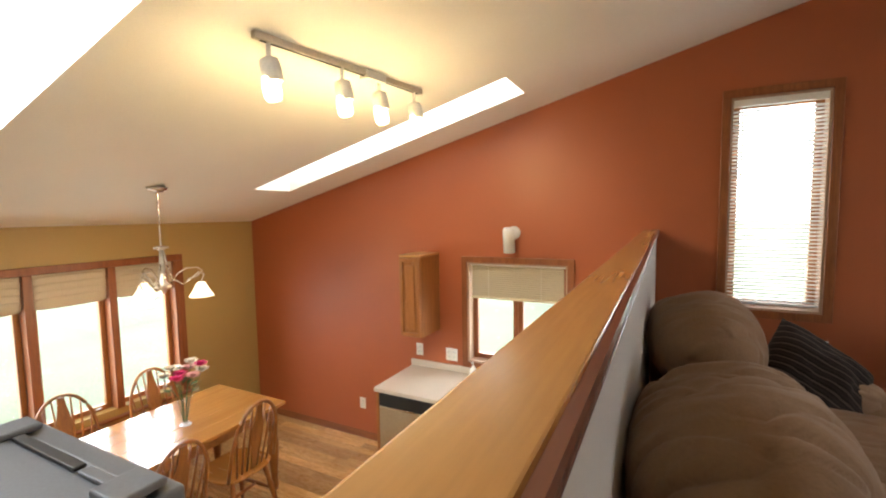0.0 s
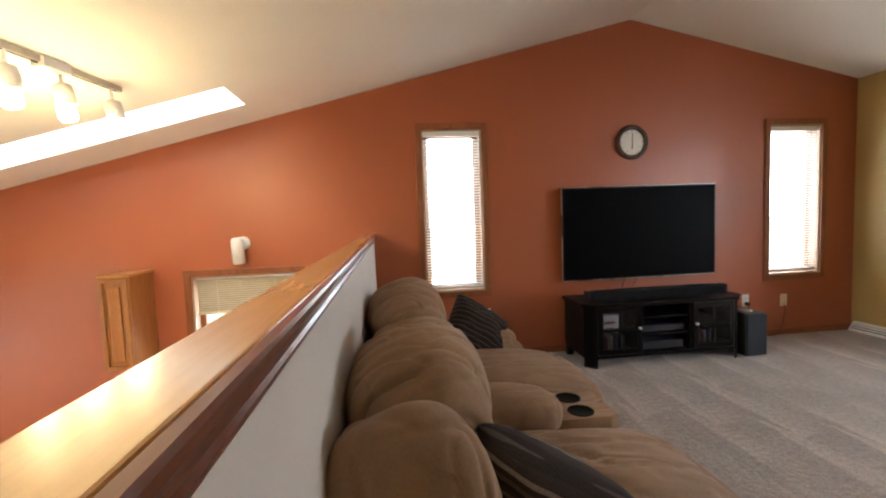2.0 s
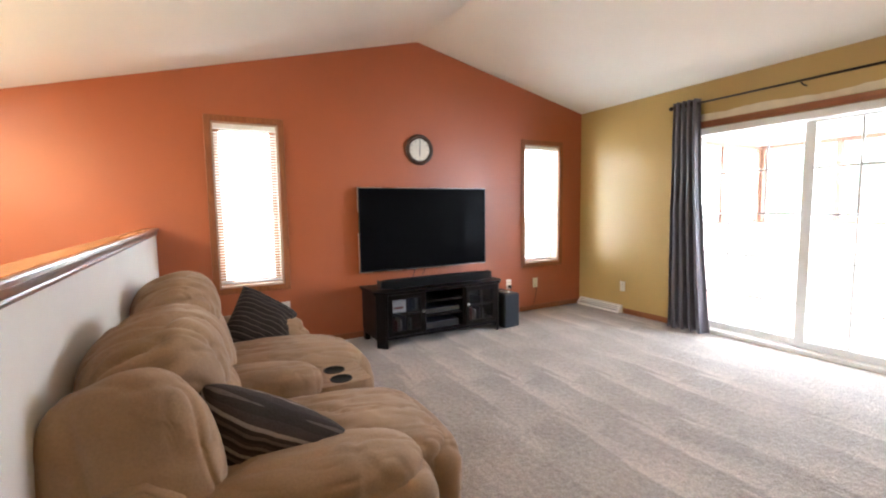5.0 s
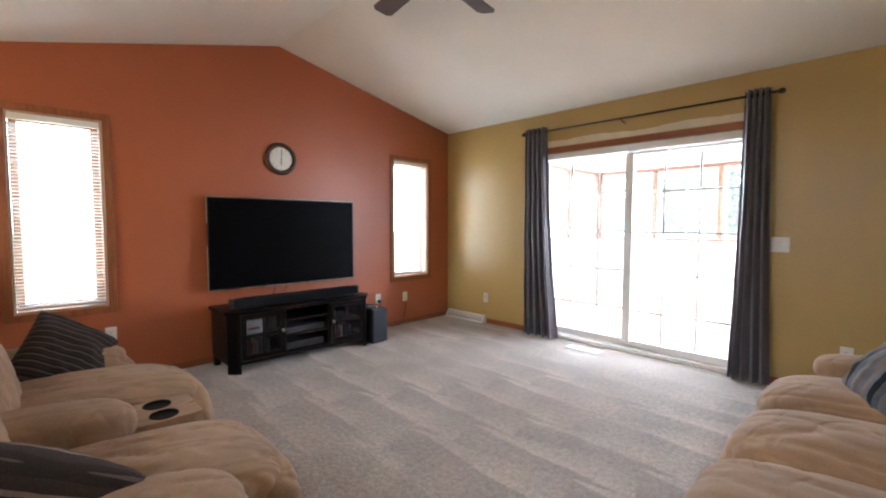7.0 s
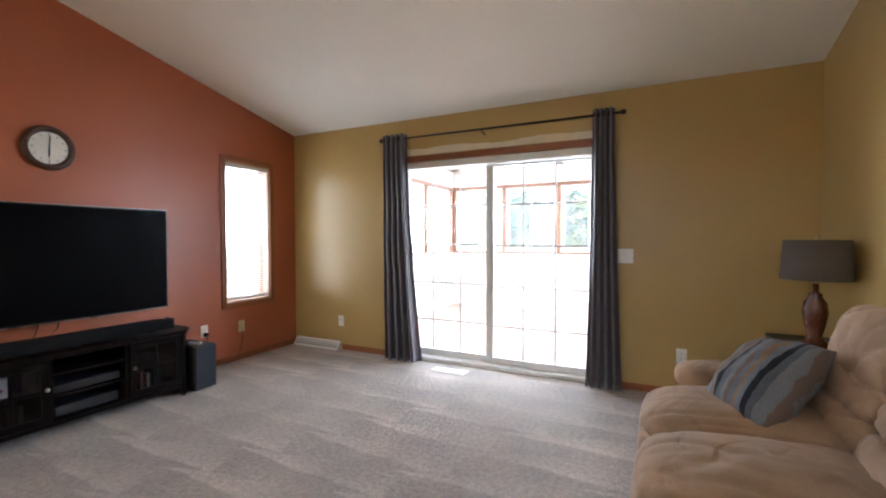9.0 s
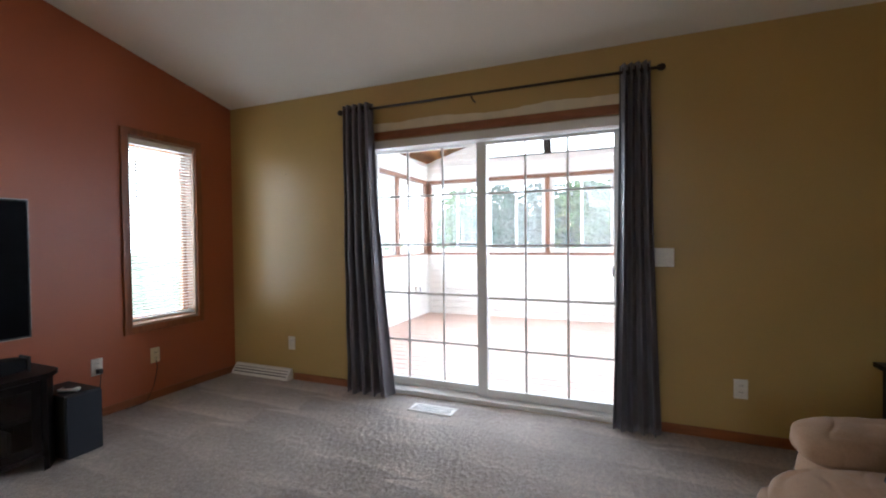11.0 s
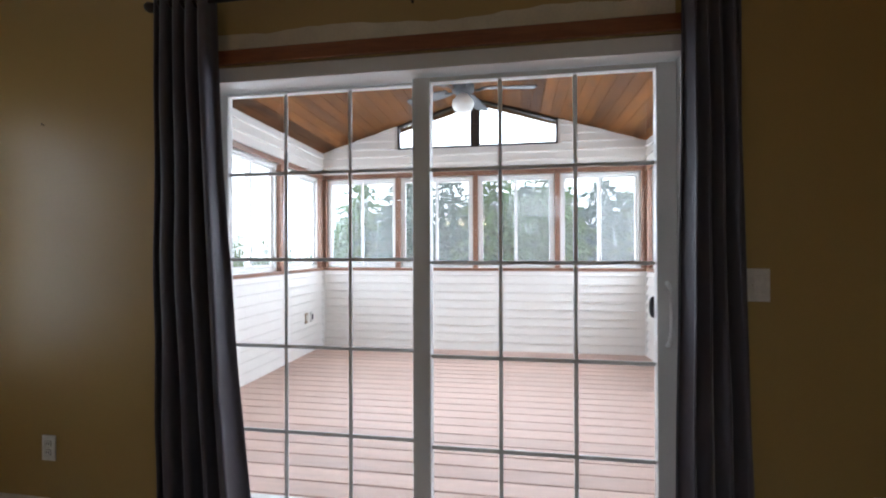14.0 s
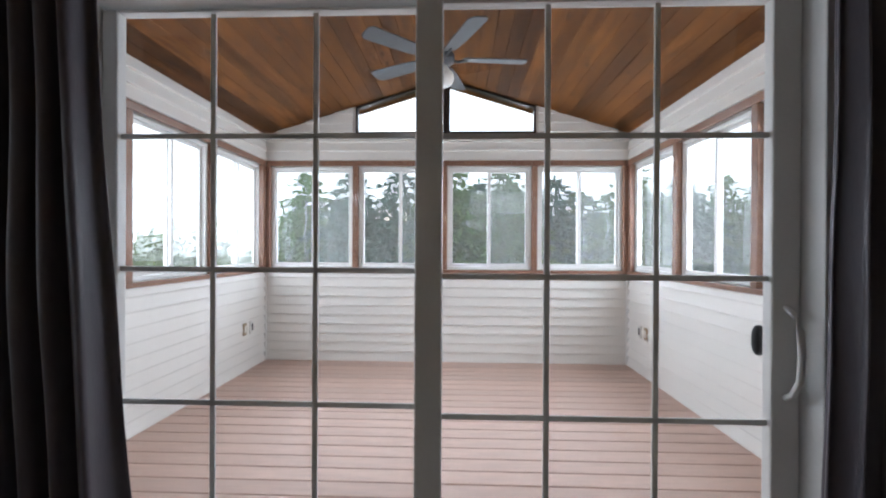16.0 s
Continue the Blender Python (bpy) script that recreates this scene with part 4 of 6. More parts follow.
def fan(name, label, x, y, z, top, blades, radius, turn, blade_mat, body_mat, globe):
    """A ceiling fan: rod, motor, blades on irons, with or without a light globe."""
    f = thing(name, label, "ceiling fan", x, y, z)
    part("downrod", tube([(0, 0, 0.05), (0, 0, top - z - 0.03)], 0.012, 10), body_mat, f)
    part("canopy", lathe([(0.065, top - z - 0.001), (0.06, top - z - 0.03), (0.02, top - z - 0.06)], 20), body_mat, f, smooth=True)
    part("motor", lathe([(0.02, 0.075), (0.075, 0.065), (0.10, 0.03), (0.10, -0.01), (0.07, -0.04), (0.03, -0.05)], 24), body_mat, f, smooth=True)
    if globe:
        part("globe", lathe([(0.045, -0.045), (0.06, -0.07), (0.09, -0.10), (0.098, -0.14), (0.08, -0.18), (0.04, -0.20), (0.0, -0.203)], 24), PLASTIC, f, "white glass light globe", smooth=True)
    me = finish("blade", prism([(0.16, -0.045), (0.30, -0.062), (radius - 0.03, -0.07), (radius, -0.045), (radius, 0.045), (radius - 0.03, 0.07), (0.30, 0.062), (0.16, 0.045)], "z", -0.004, 0.004), blade_mat)
    iron = finish("blade_iron", tube([(0.07, 0, 0.0), (0.12, 0, -0.012), (0.20, 0, 0.005)], 0.01, 6), body_mat)
    for k in range(blades):
        m = pose(0, 0, 0.0, 0, 0, turn + k * 360 / blades)
        piece("blade", me, f, m @ pose(0, 0, 0.008, 11))
        piece("blade_iron", iron, f, m)
    return f


GREYFAN = mat("grey_fan_blade", (0.065, 0.07, 0.075), rough=0.5, vary=0.08)
fan("ceiling_fan", "grey five-blade ceiling fan with a white light globe", 8.95, SRY - 0.02, 2.63, SRZ, 5, 0.64, 60, GREYFAN, GREYFAN, True)
fan("ceiling_fan", "brown wooden five-blade ceiling fan under the ridge", 4.42, 2.27, 2.69, roof(4.42), 5, 0.63, 10, mat("walnut_fan_blade", (0.085, 0.058, 0.045), rough=0.45), DARKMETAL, False)

for yy, side in ((SY1 - 0.018, -1), (SY0 + 0.018, 1)):
    for k in range(2):
        o = thing("outlet", "small white outlet on the sunroom siding", "outlet", 9.95 + k * 0.14, yy, 0.42, 0 if side < 0 else 180, group="sunroom outlets")
        part("plate", boxed(-0.036, 0.036, -0.012, 0.0, -0.06, 0.06, 0.004), PLASTIC if k else STEEL, o)
        part("socket", boxed(-0.015, 0.015, -0.016, -0.012, -0.035, 0.035, 0.002), BLACK if k else PLASTIC, o)

# ---- outside ----
GRASS = mat("lawn", (0.15, 0.185, 0.11), rough=0.95, vary=0.25, scale=0.4, fine=30, fine_amount=0.3, bump=0.5)
NEEDLE = mat("spruce_needles", (0.18, 0.33, 0.25), rough=0.85, vary=0.3, scale=1.5, fine=40, fine_amount=0.4, rand=0.25, bump=0.3)
NEEDLE2 = mat("pine_needles", (0.24, 0.38, 0.12), rough=0.85, vary=0.3, scale=1.5, fine=40, fine_amount=0.4, rand=0.25, bump=0.3)
for needles in (NEEDLE, NEEDLE2):
    nt = needles.node_tree
    tl0, mx0 = nt.nodes.new("ShaderNodeBsdfTranslucent"), nt.nodes.new("ShaderNodeMixShader")
    nt.links.new(nt.nodes["Principled BSDF"].inputs["Base Color"].links[0].from_socket, tl0.inputs[0])
    mx0.inputs[0].default_value = 0.6
    nt.links.new(nt.nodes["Principled BSDF"].outputs[0], mx0.inputs[1])
    nt.links.new(tl0.outputs[0], mx0.inputs[2])
    nt.links.new(mx0.outputs[0], nt.nodes["Material Output"].inputs[0])
BARK = mat("bark", (0.10, 0.075, 0.055), rough=0.95, vary=0.25, scale=6, fine=40, bump=0.8)
bm = bmesh.new()
GZL = -1.25
bmesh.ops.create_grid(bm, x_segments=40, y_segments=40, size=300)
for v in bm.verts:
    v.co.z = GZL + 0.25 * noise.noise(v.co * 0.03)
setting("ground", bm, GRASS, "mown green lawn around the house", "lawn")
bm = bmesh.new()
for i in range(48):
    a, b = 2 * math.pi * i / 48, 2 * math.pi * (i + 1) / 48
    bm.faces.new([bm.verts.new((130 * math.cos(t) + 3, 130 * math.sin(t) + 2, z)) for t, z in ((a, -4), (b, -4), (b, 120), (a, 120))])
bmesh.ops.remove_doubles(bm, verts=bm.verts, dist=0.01)
SKYGLOW = glow("white_overcast_sky", (0.93, 0.97, 1.0), 17.0)
setting("backdrop", bm, SKYGLOW, "even white overcast sky over the distance", "sky")


def conifer(name, x, y, h, r, material, seed, label, tiers=26):
    """A tapered trunk with whorls of drooping boughs made of many small needle sprays."""
    t = thing(name, label, "tree", x, y, GZL, group="trees behind the house")
    part("trunk", tube([(0, 0, -0.1), (0.05, 0.02, h * 0.4), (0, 0.04, h * 0.97)], [0.02 * h, 0.013 * h, 0.004 * h], 8), BARK, t)
    rn = random.Random(seed)
    verts, faces = [], []

    def spray(p, d, length, width):
        side = d.cross(Vector((0, 0, 1)))
        if side.length < 1e-4:
            side = Vector((1, 0, 0))
        side.normalize()
        up = side.cross(d).normalized()
        i = len(verts)
        verts.extend([tuple(p), tuple(p + d * length * 0.5 + side * width + up * width * 0.3), tuple(p + d * length), tuple(p + d * length * 0.5 - side * width + up * width * 0.3), tuple(p + d * length * 0.45 - up * width * 0.7)])
        faces.extend([(i, i + 1, i + 4), (i + 1, i + 2, i + 4), (i + 2, i + 3, i + 4), (i + 3, i, i + 4), (i, i + 3, i + 2, i + 1)])
    for k in range(tiers):
        f = k / (tiers - 1)
        z = h * (0.07 + 0.91 * f)
        reach = r * (1 - f) ** 0.6 * rn.uniform(0.75, 1.12) + 0.12
        nb = max(6, int(16 * (1 - f) + 5))
        for j in range(nb):
            a = 2 * math.pi * (j + rn.random() * 0.8) / nb
            rr = reach * rn.uniform(0.6, 1.1)
            droop = rn.uniform(-0.35, 0.05)
            d = Vector((math.cos(a), math.sin(a), droop))
            steps = max(3, int(rr / 0.22))
            for s in range(steps):
                q = (s + 0.5) / steps
                p = Vector((0, 0, z)) + d * rr * q + Vector((0, 0, -0.12 * rr * q * q))
                for _ in range(4):
                    dd = Vector((d.x + rn.uniform(-0.9, 0.9), d.y + rn.uniform(-0.9, 0.9), d.z + rn.uniform(-0.5, 0.45))).normalized()
                    spray(p, dd, rn.uniform(0.2, 0.46), rn.uniform(0.045, 0.085))
    me = bpy.data.meshes.new("boughs")
    me.from_pydata(verts, [], faces)
    me.materials.append(material)
    c = new("boughs", me)
    c.parent = t
    return t


rt = random.Random(11)
tree_a = conifer("spruce_tree", 22, 6.0, 5.3, 2.7, NEEDLE, 1, "blue-green spruce tree behind the lawn")
tree_b = conifer("pine_tree", 22, 0.4, 5.6, 2.8, NEEDLE2, 2, "fresh green pine tree behind the lawn")
for i, yy in enumerate((-12, -9.2, -6.6, -4.2, -1.8, 2.4, 4.2, 8.4)):
    copy_thing(tree_b if i % 2 else tree_a, Matrix.Translation((rt.uniform(21, 25), yy, GZL)) @ Matrix.Rotation(rt.uniform(0, 6), 4, 'Z'))
for i, (xx, yy) in enumerate(((30, 8), (31, 4.5), (30, 1.5), (31, -2), (30, -6), (31, -10), (19, -9), (15.5, -10.5), (12, -12), (34, 13), (27, 6.8), (27, 2.9), (26.5, -0.6), (27, -4), (26, -8), (24.5, 7.4), (24, 3.2), (24.5, 1.2), (24, -2.8), (24, -5.4), (25, -11))):
    copy_thing(tree_a if i % 2 else tree_b, Matrix.Translation((xx, yy, GZL - rt.uniform(0, 0.8))) @ Matrix.Rotation(rt.uniform(0, 6), 4, 'Z'))


def bush(x, y, h, seed):
    """A young leafy tree: forked stems and many separate leaves."""
    t = thing("young_tree", "small fresh green leafy tree on the lawn", "tree", x, y, GZL, group="young trees")
    rn = random.Random(seed)
    bm = bmesh.new()
    tips = []
    for k in range(7):
        a = rn.uniform(0, 6.28)
        e = Vector((math.cos(a) * h * 0.28, math.sin(a) * h * 0.28, h * rn.uniform(0.6, 0.98)))
        tube([(0, 0, 0), (e.x * 0.2, e.y * 0.2, h * 0.35), tuple(e)], [0.05, 0.03, 0.008], 6, bm)
        tips.append(e)
    part("trunk", bm, BARK, t)
    verts, faces = [], []
    for _ in range(2600):
        e = rn.choice(tips)
        p = e * rn.uniform(0.55, 1.05) + Vector((rn.gauss(0, 0.16), rn.gauss(0, 0.16), rn.gauss(0, 0.13))) * h * 0.5
        u = Vector((rn.gauss(0, 1), rn.gauss(0, 1), rn.gauss(0, 0.5))).normalized() * 0.06
        w = u.cross(Vector((rn.random(), rn.random(), 1))).normalized() * 0.04
        i = len(verts)
        verts.extend([tuple(p - u), tuple(p + w), tuple(p + u), tuple(p - w)])
        faces.append((i, i + 1, i + 2, i + 3))
    me = bpy.data.meshes.new("leaves")
    me.from_pydata(verts, [], faces)
    me.materials.append(LEAF)
    part_ob = new("leaves", me)
    part_ob.parent = t
    return t


LEAF = mat("young_leaves", (0.22, 0.30, 0.08), rough=0.7, vary=0.3, scale=3, fine=20, fine_amount=0.3, bump=0.1)
bush(17.5, 9.5, 3.2, 3)
bush(21.0, 13.5, 3.6, 4)

# a neighbour's low building with a red roof, far off to the west
nh = thing("neighbour_house", "distant pale house with a dull red roof", "house", -34, 12, GZL, 12)
part("wall", boxed(-4, 4, -7, 7, -0.3, 2.4, 0.02), SIDING, nh)
part("roof", prism([(-4.6, 2.3), (0, 4.3), (4.6, 2.3), (4.6, 2.45), (0, 4.45), (-4.6, 2.45)], "y", -7.5, 7.5), mat("dull_red_roof", (0.30, 0.05, 0.045), rough=0.8, vary=0.15), nh)
for y in (-4.5, 0, 4.5):
    wn = part("window", boxed(4.0, 4.05, y - 0.6, y + 0.6, 0.8, 1.9, 0.01), VINYL, nh)
    part("pane", boxed(4.051, 4.06, y - 0.5, y + 0.5, 0.9, 1.8), BLACK, wn)

# ---- living room things ----
def join(parts_list):
    """One bmesh out of several."""
    bm = bmesh.new()
    for c in parts_list:
        me = bpy.data.meshes.new("tmp")
        c.to_mesh(me)
        c.free()
        bm.from_mesh(me)
        bpy.data.meshes.remove(me)
    return bm


def at(x, y, z, rx=0, ry=0, rz=0):
    return pose(x, y, z, rx, ry, rz)


# reclining loveseat with a console, its back to the half wall; local x: depth from the back, y: along
lv = thing("reclining_loveseat", "tan microfibre reclining loveseat with a cup holder console", "loveseat", 2.185, 1.49, 0)
part("base", boxed(0.12, 0.92, 0.08, 1.98, 0.03, 0.30, 0.03, 3), SOFA, lv)
for ya, yb, sd0 in ((0.25, 0.83, 1), (1.22, 1.80, 2)):
    yc, wd = (ya + yb) / 2, yb - ya
    part("seat", cushion(0.84, wd + 0.02, 0.24, 4.0, 40, 0.040, sd0, at(0.70, yc, 0.36, 0, 3), 0.035, 7, (0.35, 1.7, 0.6)), SOFA, lv, smooth=True)
    part("footrest", cushion(0.18, wd + 0.01, 0.36, 3.6, 22, 0.014, sd0 + 5, at(1.07, yc, 0.235), 0, 6, (1, 0.6, 1.5)), SOFA, lv, smooth=True)
    part("backrest", cushion(0.30, wd + 0.08, 0.44, 3.4, 30, 0.034, sd0 + 9, at(0.29, yc, 0.53, 0, -13), 0, 6.5, (0.4, 1.5, 0.6)), SOFA, lv, smooth=True)
    part("headrest", cushion(0.39, wd + 0.11, 0.34, 2.4, 40, 0.046, sd0 + 13, at(0.20, yc, 0.775, 0, -16), 0, 7, (0.4, 1.7, 0.55)), SOFA, lv, smooth=True)
for y, sd0 in ((0.135, 21), (1.93, 22)):
    part("arm", cushion(0.78, 0.26, 0.50, 4.5, 20, 0.014, sd0, at(0.55, y, 0.27), 0, 5), SOFA, lv, smooth=True)
    part("arm_pad", cushion(0.64, 0.28, 0.19, 2.7, 30, 0.020, sd0 + 4, at(0.57, y, 0.505, 0, 4), 0, 7, (0.6, 1.6, 1)), SOFA, lv, smooth=True)
arch = [(-0.13, -0.40), (-0.14, -0.20), (-0.135, 0.02), (-0.105, 0.13), (-0.04, 0.185), (0.03, 0.18), (0.085, 0.12), (0.115, 0.0), (0.13, -0.16), (0.15, -0.30)]
seam = [at(0.185, 0.14, 0.47, 0, -8) @ Vector((x, -0.086 + 0.35 * x * x + 0.04 * max(0.0, z) ** 2, z)) for x, z in arch]
part("welt", tube(seam, 0.013, 10), SOFA, lv, "stitched welt on the side panel", smooth=True)
part("side_wing", cushion(0.38, 0.185, 0.80, 3.0, 36, 0.024, 31, at(0.185, 0.14, 0.485, 0, -8), 0, 6, (1.2, 1, 0.5)), SOFA, lv, smooth=True)
part("side_wing", cushion(0.38, 0.20, 0.80, 3.0, 24, 0.018, 32, at(0.19, 1.93, 0.47, 0, -8), 0, 5, (1, 1, 0.6)), SOFA, lv, smooth=True)
# console between the seats
con = part("console", cushion(0.74, 0.42, 0.34, 7, 16, 0.006, 41, at(0.62, 1.02, 0.225), 0, 5), SOFA, lv, smooth=True)
part("console_back", cushion(0.28, 0.42, 0.62, 4, 20, 0.016, 42, at(0.25, 1.02, 0.50, 0, -12), 0, 5), SOFA, lv, smooth=True)
part("console_lid", cushion(0.52, 0.25, 0.19, 3.0, 30, 0.020, 43, at(0.51, 0.92, 0.50, 0, 5), 0, 7, (0.6, 1.6, 1)), SOFA, lv, smooth=True)
CUP = mat("dark_cup_well", (0.008, 0.007, 0.006), rough=0.7, vary=0.1, spec=0.1)


def plate_with_wells(cx, wells, hx, hy, z, drop):
    """A padded plate with round holes, one in each square cell along y."""
    bm = bmesh.new()
    for cy, r in wells:
        rings = []
        for k in range(32):
            t = 2 * math.pi * k / 32
            c, q = math.cos(t), math.sin(t)
            f = 1 / max(abs(c) / hx, abs(q) / hy)
            pts = [(cx + c * r, cy + q * r, z - drop), (cx + c * r, cy + q * r, z - 0.006), (cx + c * (r + 0.006), cy + q * (r + 0.006), z), (cx + c * f, cy + q * f, z), (cx + c * f, cy + q * f, z - drop)]
            rings.append([bm.verts.new(p) for p in pts])
        for k in range(32):
            a, b = rings[k], rings[(k + 1) % 32]
            for i in range(4):
                bm.faces.new((a[i], b[i], b[i + 1], a[i + 1]))
    bmesh.ops.remove_doubles(bm, verts=bm.verts, dist=0.0005)
    return bm


part("cup_plate", plate_with_wells(0.87, ((0.94, 0.046), (1.07, 0.046)), 0.13, 0.065, 0.455, 0.08), SOFA, lv)
for y in (0.94, 1.07):
    part("cup_holder", lathe([(0.0, 0.385), (0.045, 0.385), (0.0455, 0.453), (0.052, 0.4585), (0.053, 0.456), (0.0465, 0.451)], 28, m=at(0.87, y, 0)), CUP, lv, "dark plastic cup holder", smooth=True)

STRIPE = striped("brown_striped_weave", [(0.040, 0.026, 0.022), (0.10, 0.072, 0.062), (0.026, 0.017, 0.014), (0.040, 0.027, 0.022), (0.22, 0.165, 0.14), (0.028, 0.019, 0.016), (0.085, 0.06, 0.052), (0.020, 0.013, 0.011)], 1, 0.058, wobble=0.005)
STRIPE2 = striped("brown_fine_stripe", [(0.030, 0.021, 0.018), (0.016, 0.011, 0.010), (0.085, 0.062, 0.052), (0.022, 0.015, 0.013)], 1, 0.034, wobble=0.006)


def pillow(label, x, y, z, along, down, size, thick, material, seed):
    """A stuffed square cushion with a seam and pulled corners."""
    bm = bmesh.new()
    n = 26
    bmesh.ops.create_grid(bm, x_segments=n, y_segments=n, size=1)
    top = bmesh.new()
    for side in (1, -1):
        g = bmesh.new()
        bmesh.ops.create_grid(g, x_segments=n, y_segments=n, size=1)
        for v in g.verts:
            u, w = v.co.x, v.co.y
            pull = (1 - 0.05 * abs(u * w) ** 3) - 0.07 * (1 - abs(u) ** 2) * (abs(w) ** 3) - 0.07 * (1 - abs(w) ** 2) * (abs(u) ** 3)
            hgt = thick / 2 * ((1 - u * u) * (1 - w * w)) ** 0.42
            soft = (1 - u * u) * (1 - w * w)
            hgt += (0.022 * noise.noise(Vector((u * 2 + seed, w * 2, side))) + 0.012 * noise.noise(Vector((u * 5 + seed, w * 5, side + 4)))) * soft ** 0.6
            v.co = Vector((u * size / 2 * pull, w * size / 2 * pull, side * hgt))
        me = bpy.data.meshes.new("tmp")
        g.to_mesh(me)
        g.free()
        top.from_mesh(me)
        bpy.data.meshes.remove(me)
    bm.free()
    bmesh.ops.remove_doubles(top, verts=top.verts, dist=0.0008)
    ob = new("throw_pillow", finish("throw_pillow", top, material, True))
    u = Vector(along).normalized()
    w = (Vector(down) - u * u.dot(Vector(down))).normalized()
    nrm = u.cross(w)
    ob.matrix_world = Matrix(((u.x, w.x, nrm.x, x), (u.y, w.y, nrm.y, y), (u.z, w.z, nrm.z, z), (0, 0, 0, 1)))
    return tagged(ob, label, "pillow", "throw pillows")


pillow("dark brown striped woven throw pillow on the loveseat", 2.595, 1.80, 0.52, (0.855, -0.04, -0.517), (-0.2, 0.45, -0.8), 0.47, 0.26, STRIPE, 1)
pillow("dark brown finely striped throw pillow against the loveseat back", 2.81, 3.34, 0.545, (0.78, 0.06, -0.55), (-0.40, -0.62, -0.55), 0.42, 0.20, STRIPE2, 2)

# three-seat sofa against the south wall; local x along, y depth from the back
sf = thing("sofa", "tan microfibre three-seat reclining sofa with tufted back", "sofa", 3.55, -0.24, 0)
part("base", boxed(0.06, 2.22, 0.10, 0.90, 0.03, 0.30, 0.03, 3), SOFA, sf)
for k in range(3):
    xa = 0.27 + k * 0.585
    xc = xa + 0.29
    part("seat", cushion(0.60, 0.80, 0.24, 4.2, 32, 0.026, 50 + k, at(xc, 0.62, 0.375, -3), 0.035, 5, (1.4, 0.5, 1)), SOFA, sf, smooth=True)
    part("footrest", cushion(0.595, 0.16, 0.36, 4.2, 14, 0.010, 55 + k, at(xc, 0.955, 0.23), 0, 5), SOFA, sf, smooth=True)
    for j, (zz, yy, hh) in enumerate(((0.50, 0.30, 0.20), (0.62, 0.25, 0.20))):
        part("back_roll", cushion(0.60, 0.24, hh, 2.8, 26, 0.032, 60 + k * 4 + j, at(xc, yy - 0.04, zz, 14), 0, 5), SOFA, sf, smooth=True)
    part("headrest", cushion(0.63, 0.30, 0.36, 2.7, 32, 0.032, 75 + k, at(xc, 0.14, 0.775, 12), 0, 4), SOFA, sf, smooth=True)
for x, sd0 in ((0.135, 81), (2.15, 82)):
    part("arm", cushion(0.27, 0.74, 0.46, 4.5, 16, 0.010, sd0, at(x, 0.48, 0.26), 0, 5), SOFA, sf, smooth=True)
    part("arm_pad", cushion(0.28, 0.66, 0.15, 3.2, 18, 0.012, sd0 + 3, at(x, 0.54, 0.50, -3), 0, 6), SOFA, sf, smooth=True)
BLUESTRIPE = striped("blue_grey_stripe_weave", [(0.15, 0.15, 0.155), (0.10, 0.105, 0.115), (0.010, 0.010, 0.015), (0.15, 0.11, 0.08), (0.13, 0.095, 0.075), (0.15, 0.155, 0.165), (0.085, 0.095, 0.105), (0.010, 0.011, 0.017), (0.13, 0.135, 0.145), (0.18, 0.11, 0.06), (0.11, 0.115, 0.125), (0.12, 0.09, 0.075)], 0, 0.33, wobble=0.03)
pillow("blue, grey and tan striped throw pillow on the sofa", 5.31, 0.30, 0.60, (0.86, 0.35, -0.12), (0.1, 0.68, -0.68), 0.46, 0.24, BLUESTRIPE, 3)

# end table and lamp in the corner
et = thing("end_table", "dark brown wooden end table beside the sofa", "end table", 6.25, -0.095, 0)
part("tabletop", boxed(-0.28, 0.28, -0.17, 0.17, 0.575, 0.60, 0.005), BLACKWOOD, et)
part("apron", boxed(-0.25, 0.25, -0.145, 0.145, 0.47, 0.574, 0.003), BLACKWOOD, et)
part("drawer_knob", lathe([(0.012, 0), (0.014, 0.012), (0.006, 0.02)], 12, m=at(0, 0.145, 0.52, -90)), CHROME, et)
for sx in (-1, 1):
    for sy in (-1, 1):
        part("leg", boxed(sx * 0.23 - 0.02, sx * 0.23 + 0.02, sy * 0.125 - 0.02, sy * 0.125 + 0.02, 0, 0.469, 0.004), BLACKWOOD, et)
part("shelf", boxed(-0.205, 0.205, -0.104, 0.104, 0.16, 0.18, 0.003), BLACKWOOD, et)
tl = thing("table_lamp", "table lamp with a turned cherry base and taupe drum shade", "lamp", 6.22, -0.105, 0.601)
part("lamp_base", lathe([(0.075, 0), (0.078, 0.012), (0.05, 0.03), (0.035, 0.06), (0.05, 0.12), (0.062, 0.19), (0.055, 0.25), (0.03, 0.29), (0.035, 0.30), (0.014, 0.315), (0.012, 0.36)], 28), REDWOOD, tl, smooth=True)
part("shade", lathe([(0.17, 0.385), (0.155, 0.615), (0.152, 0.615), (0.167, 0.386)], 40), LAMPSHADE, tl, smooth=True)
part("harp", tube([(0, 0, 0.35), (0.05, 0, 0.42), (0.05, 0, 0.55), (0, 0, 0.64)], 0.003, 6), CHROME, tl)

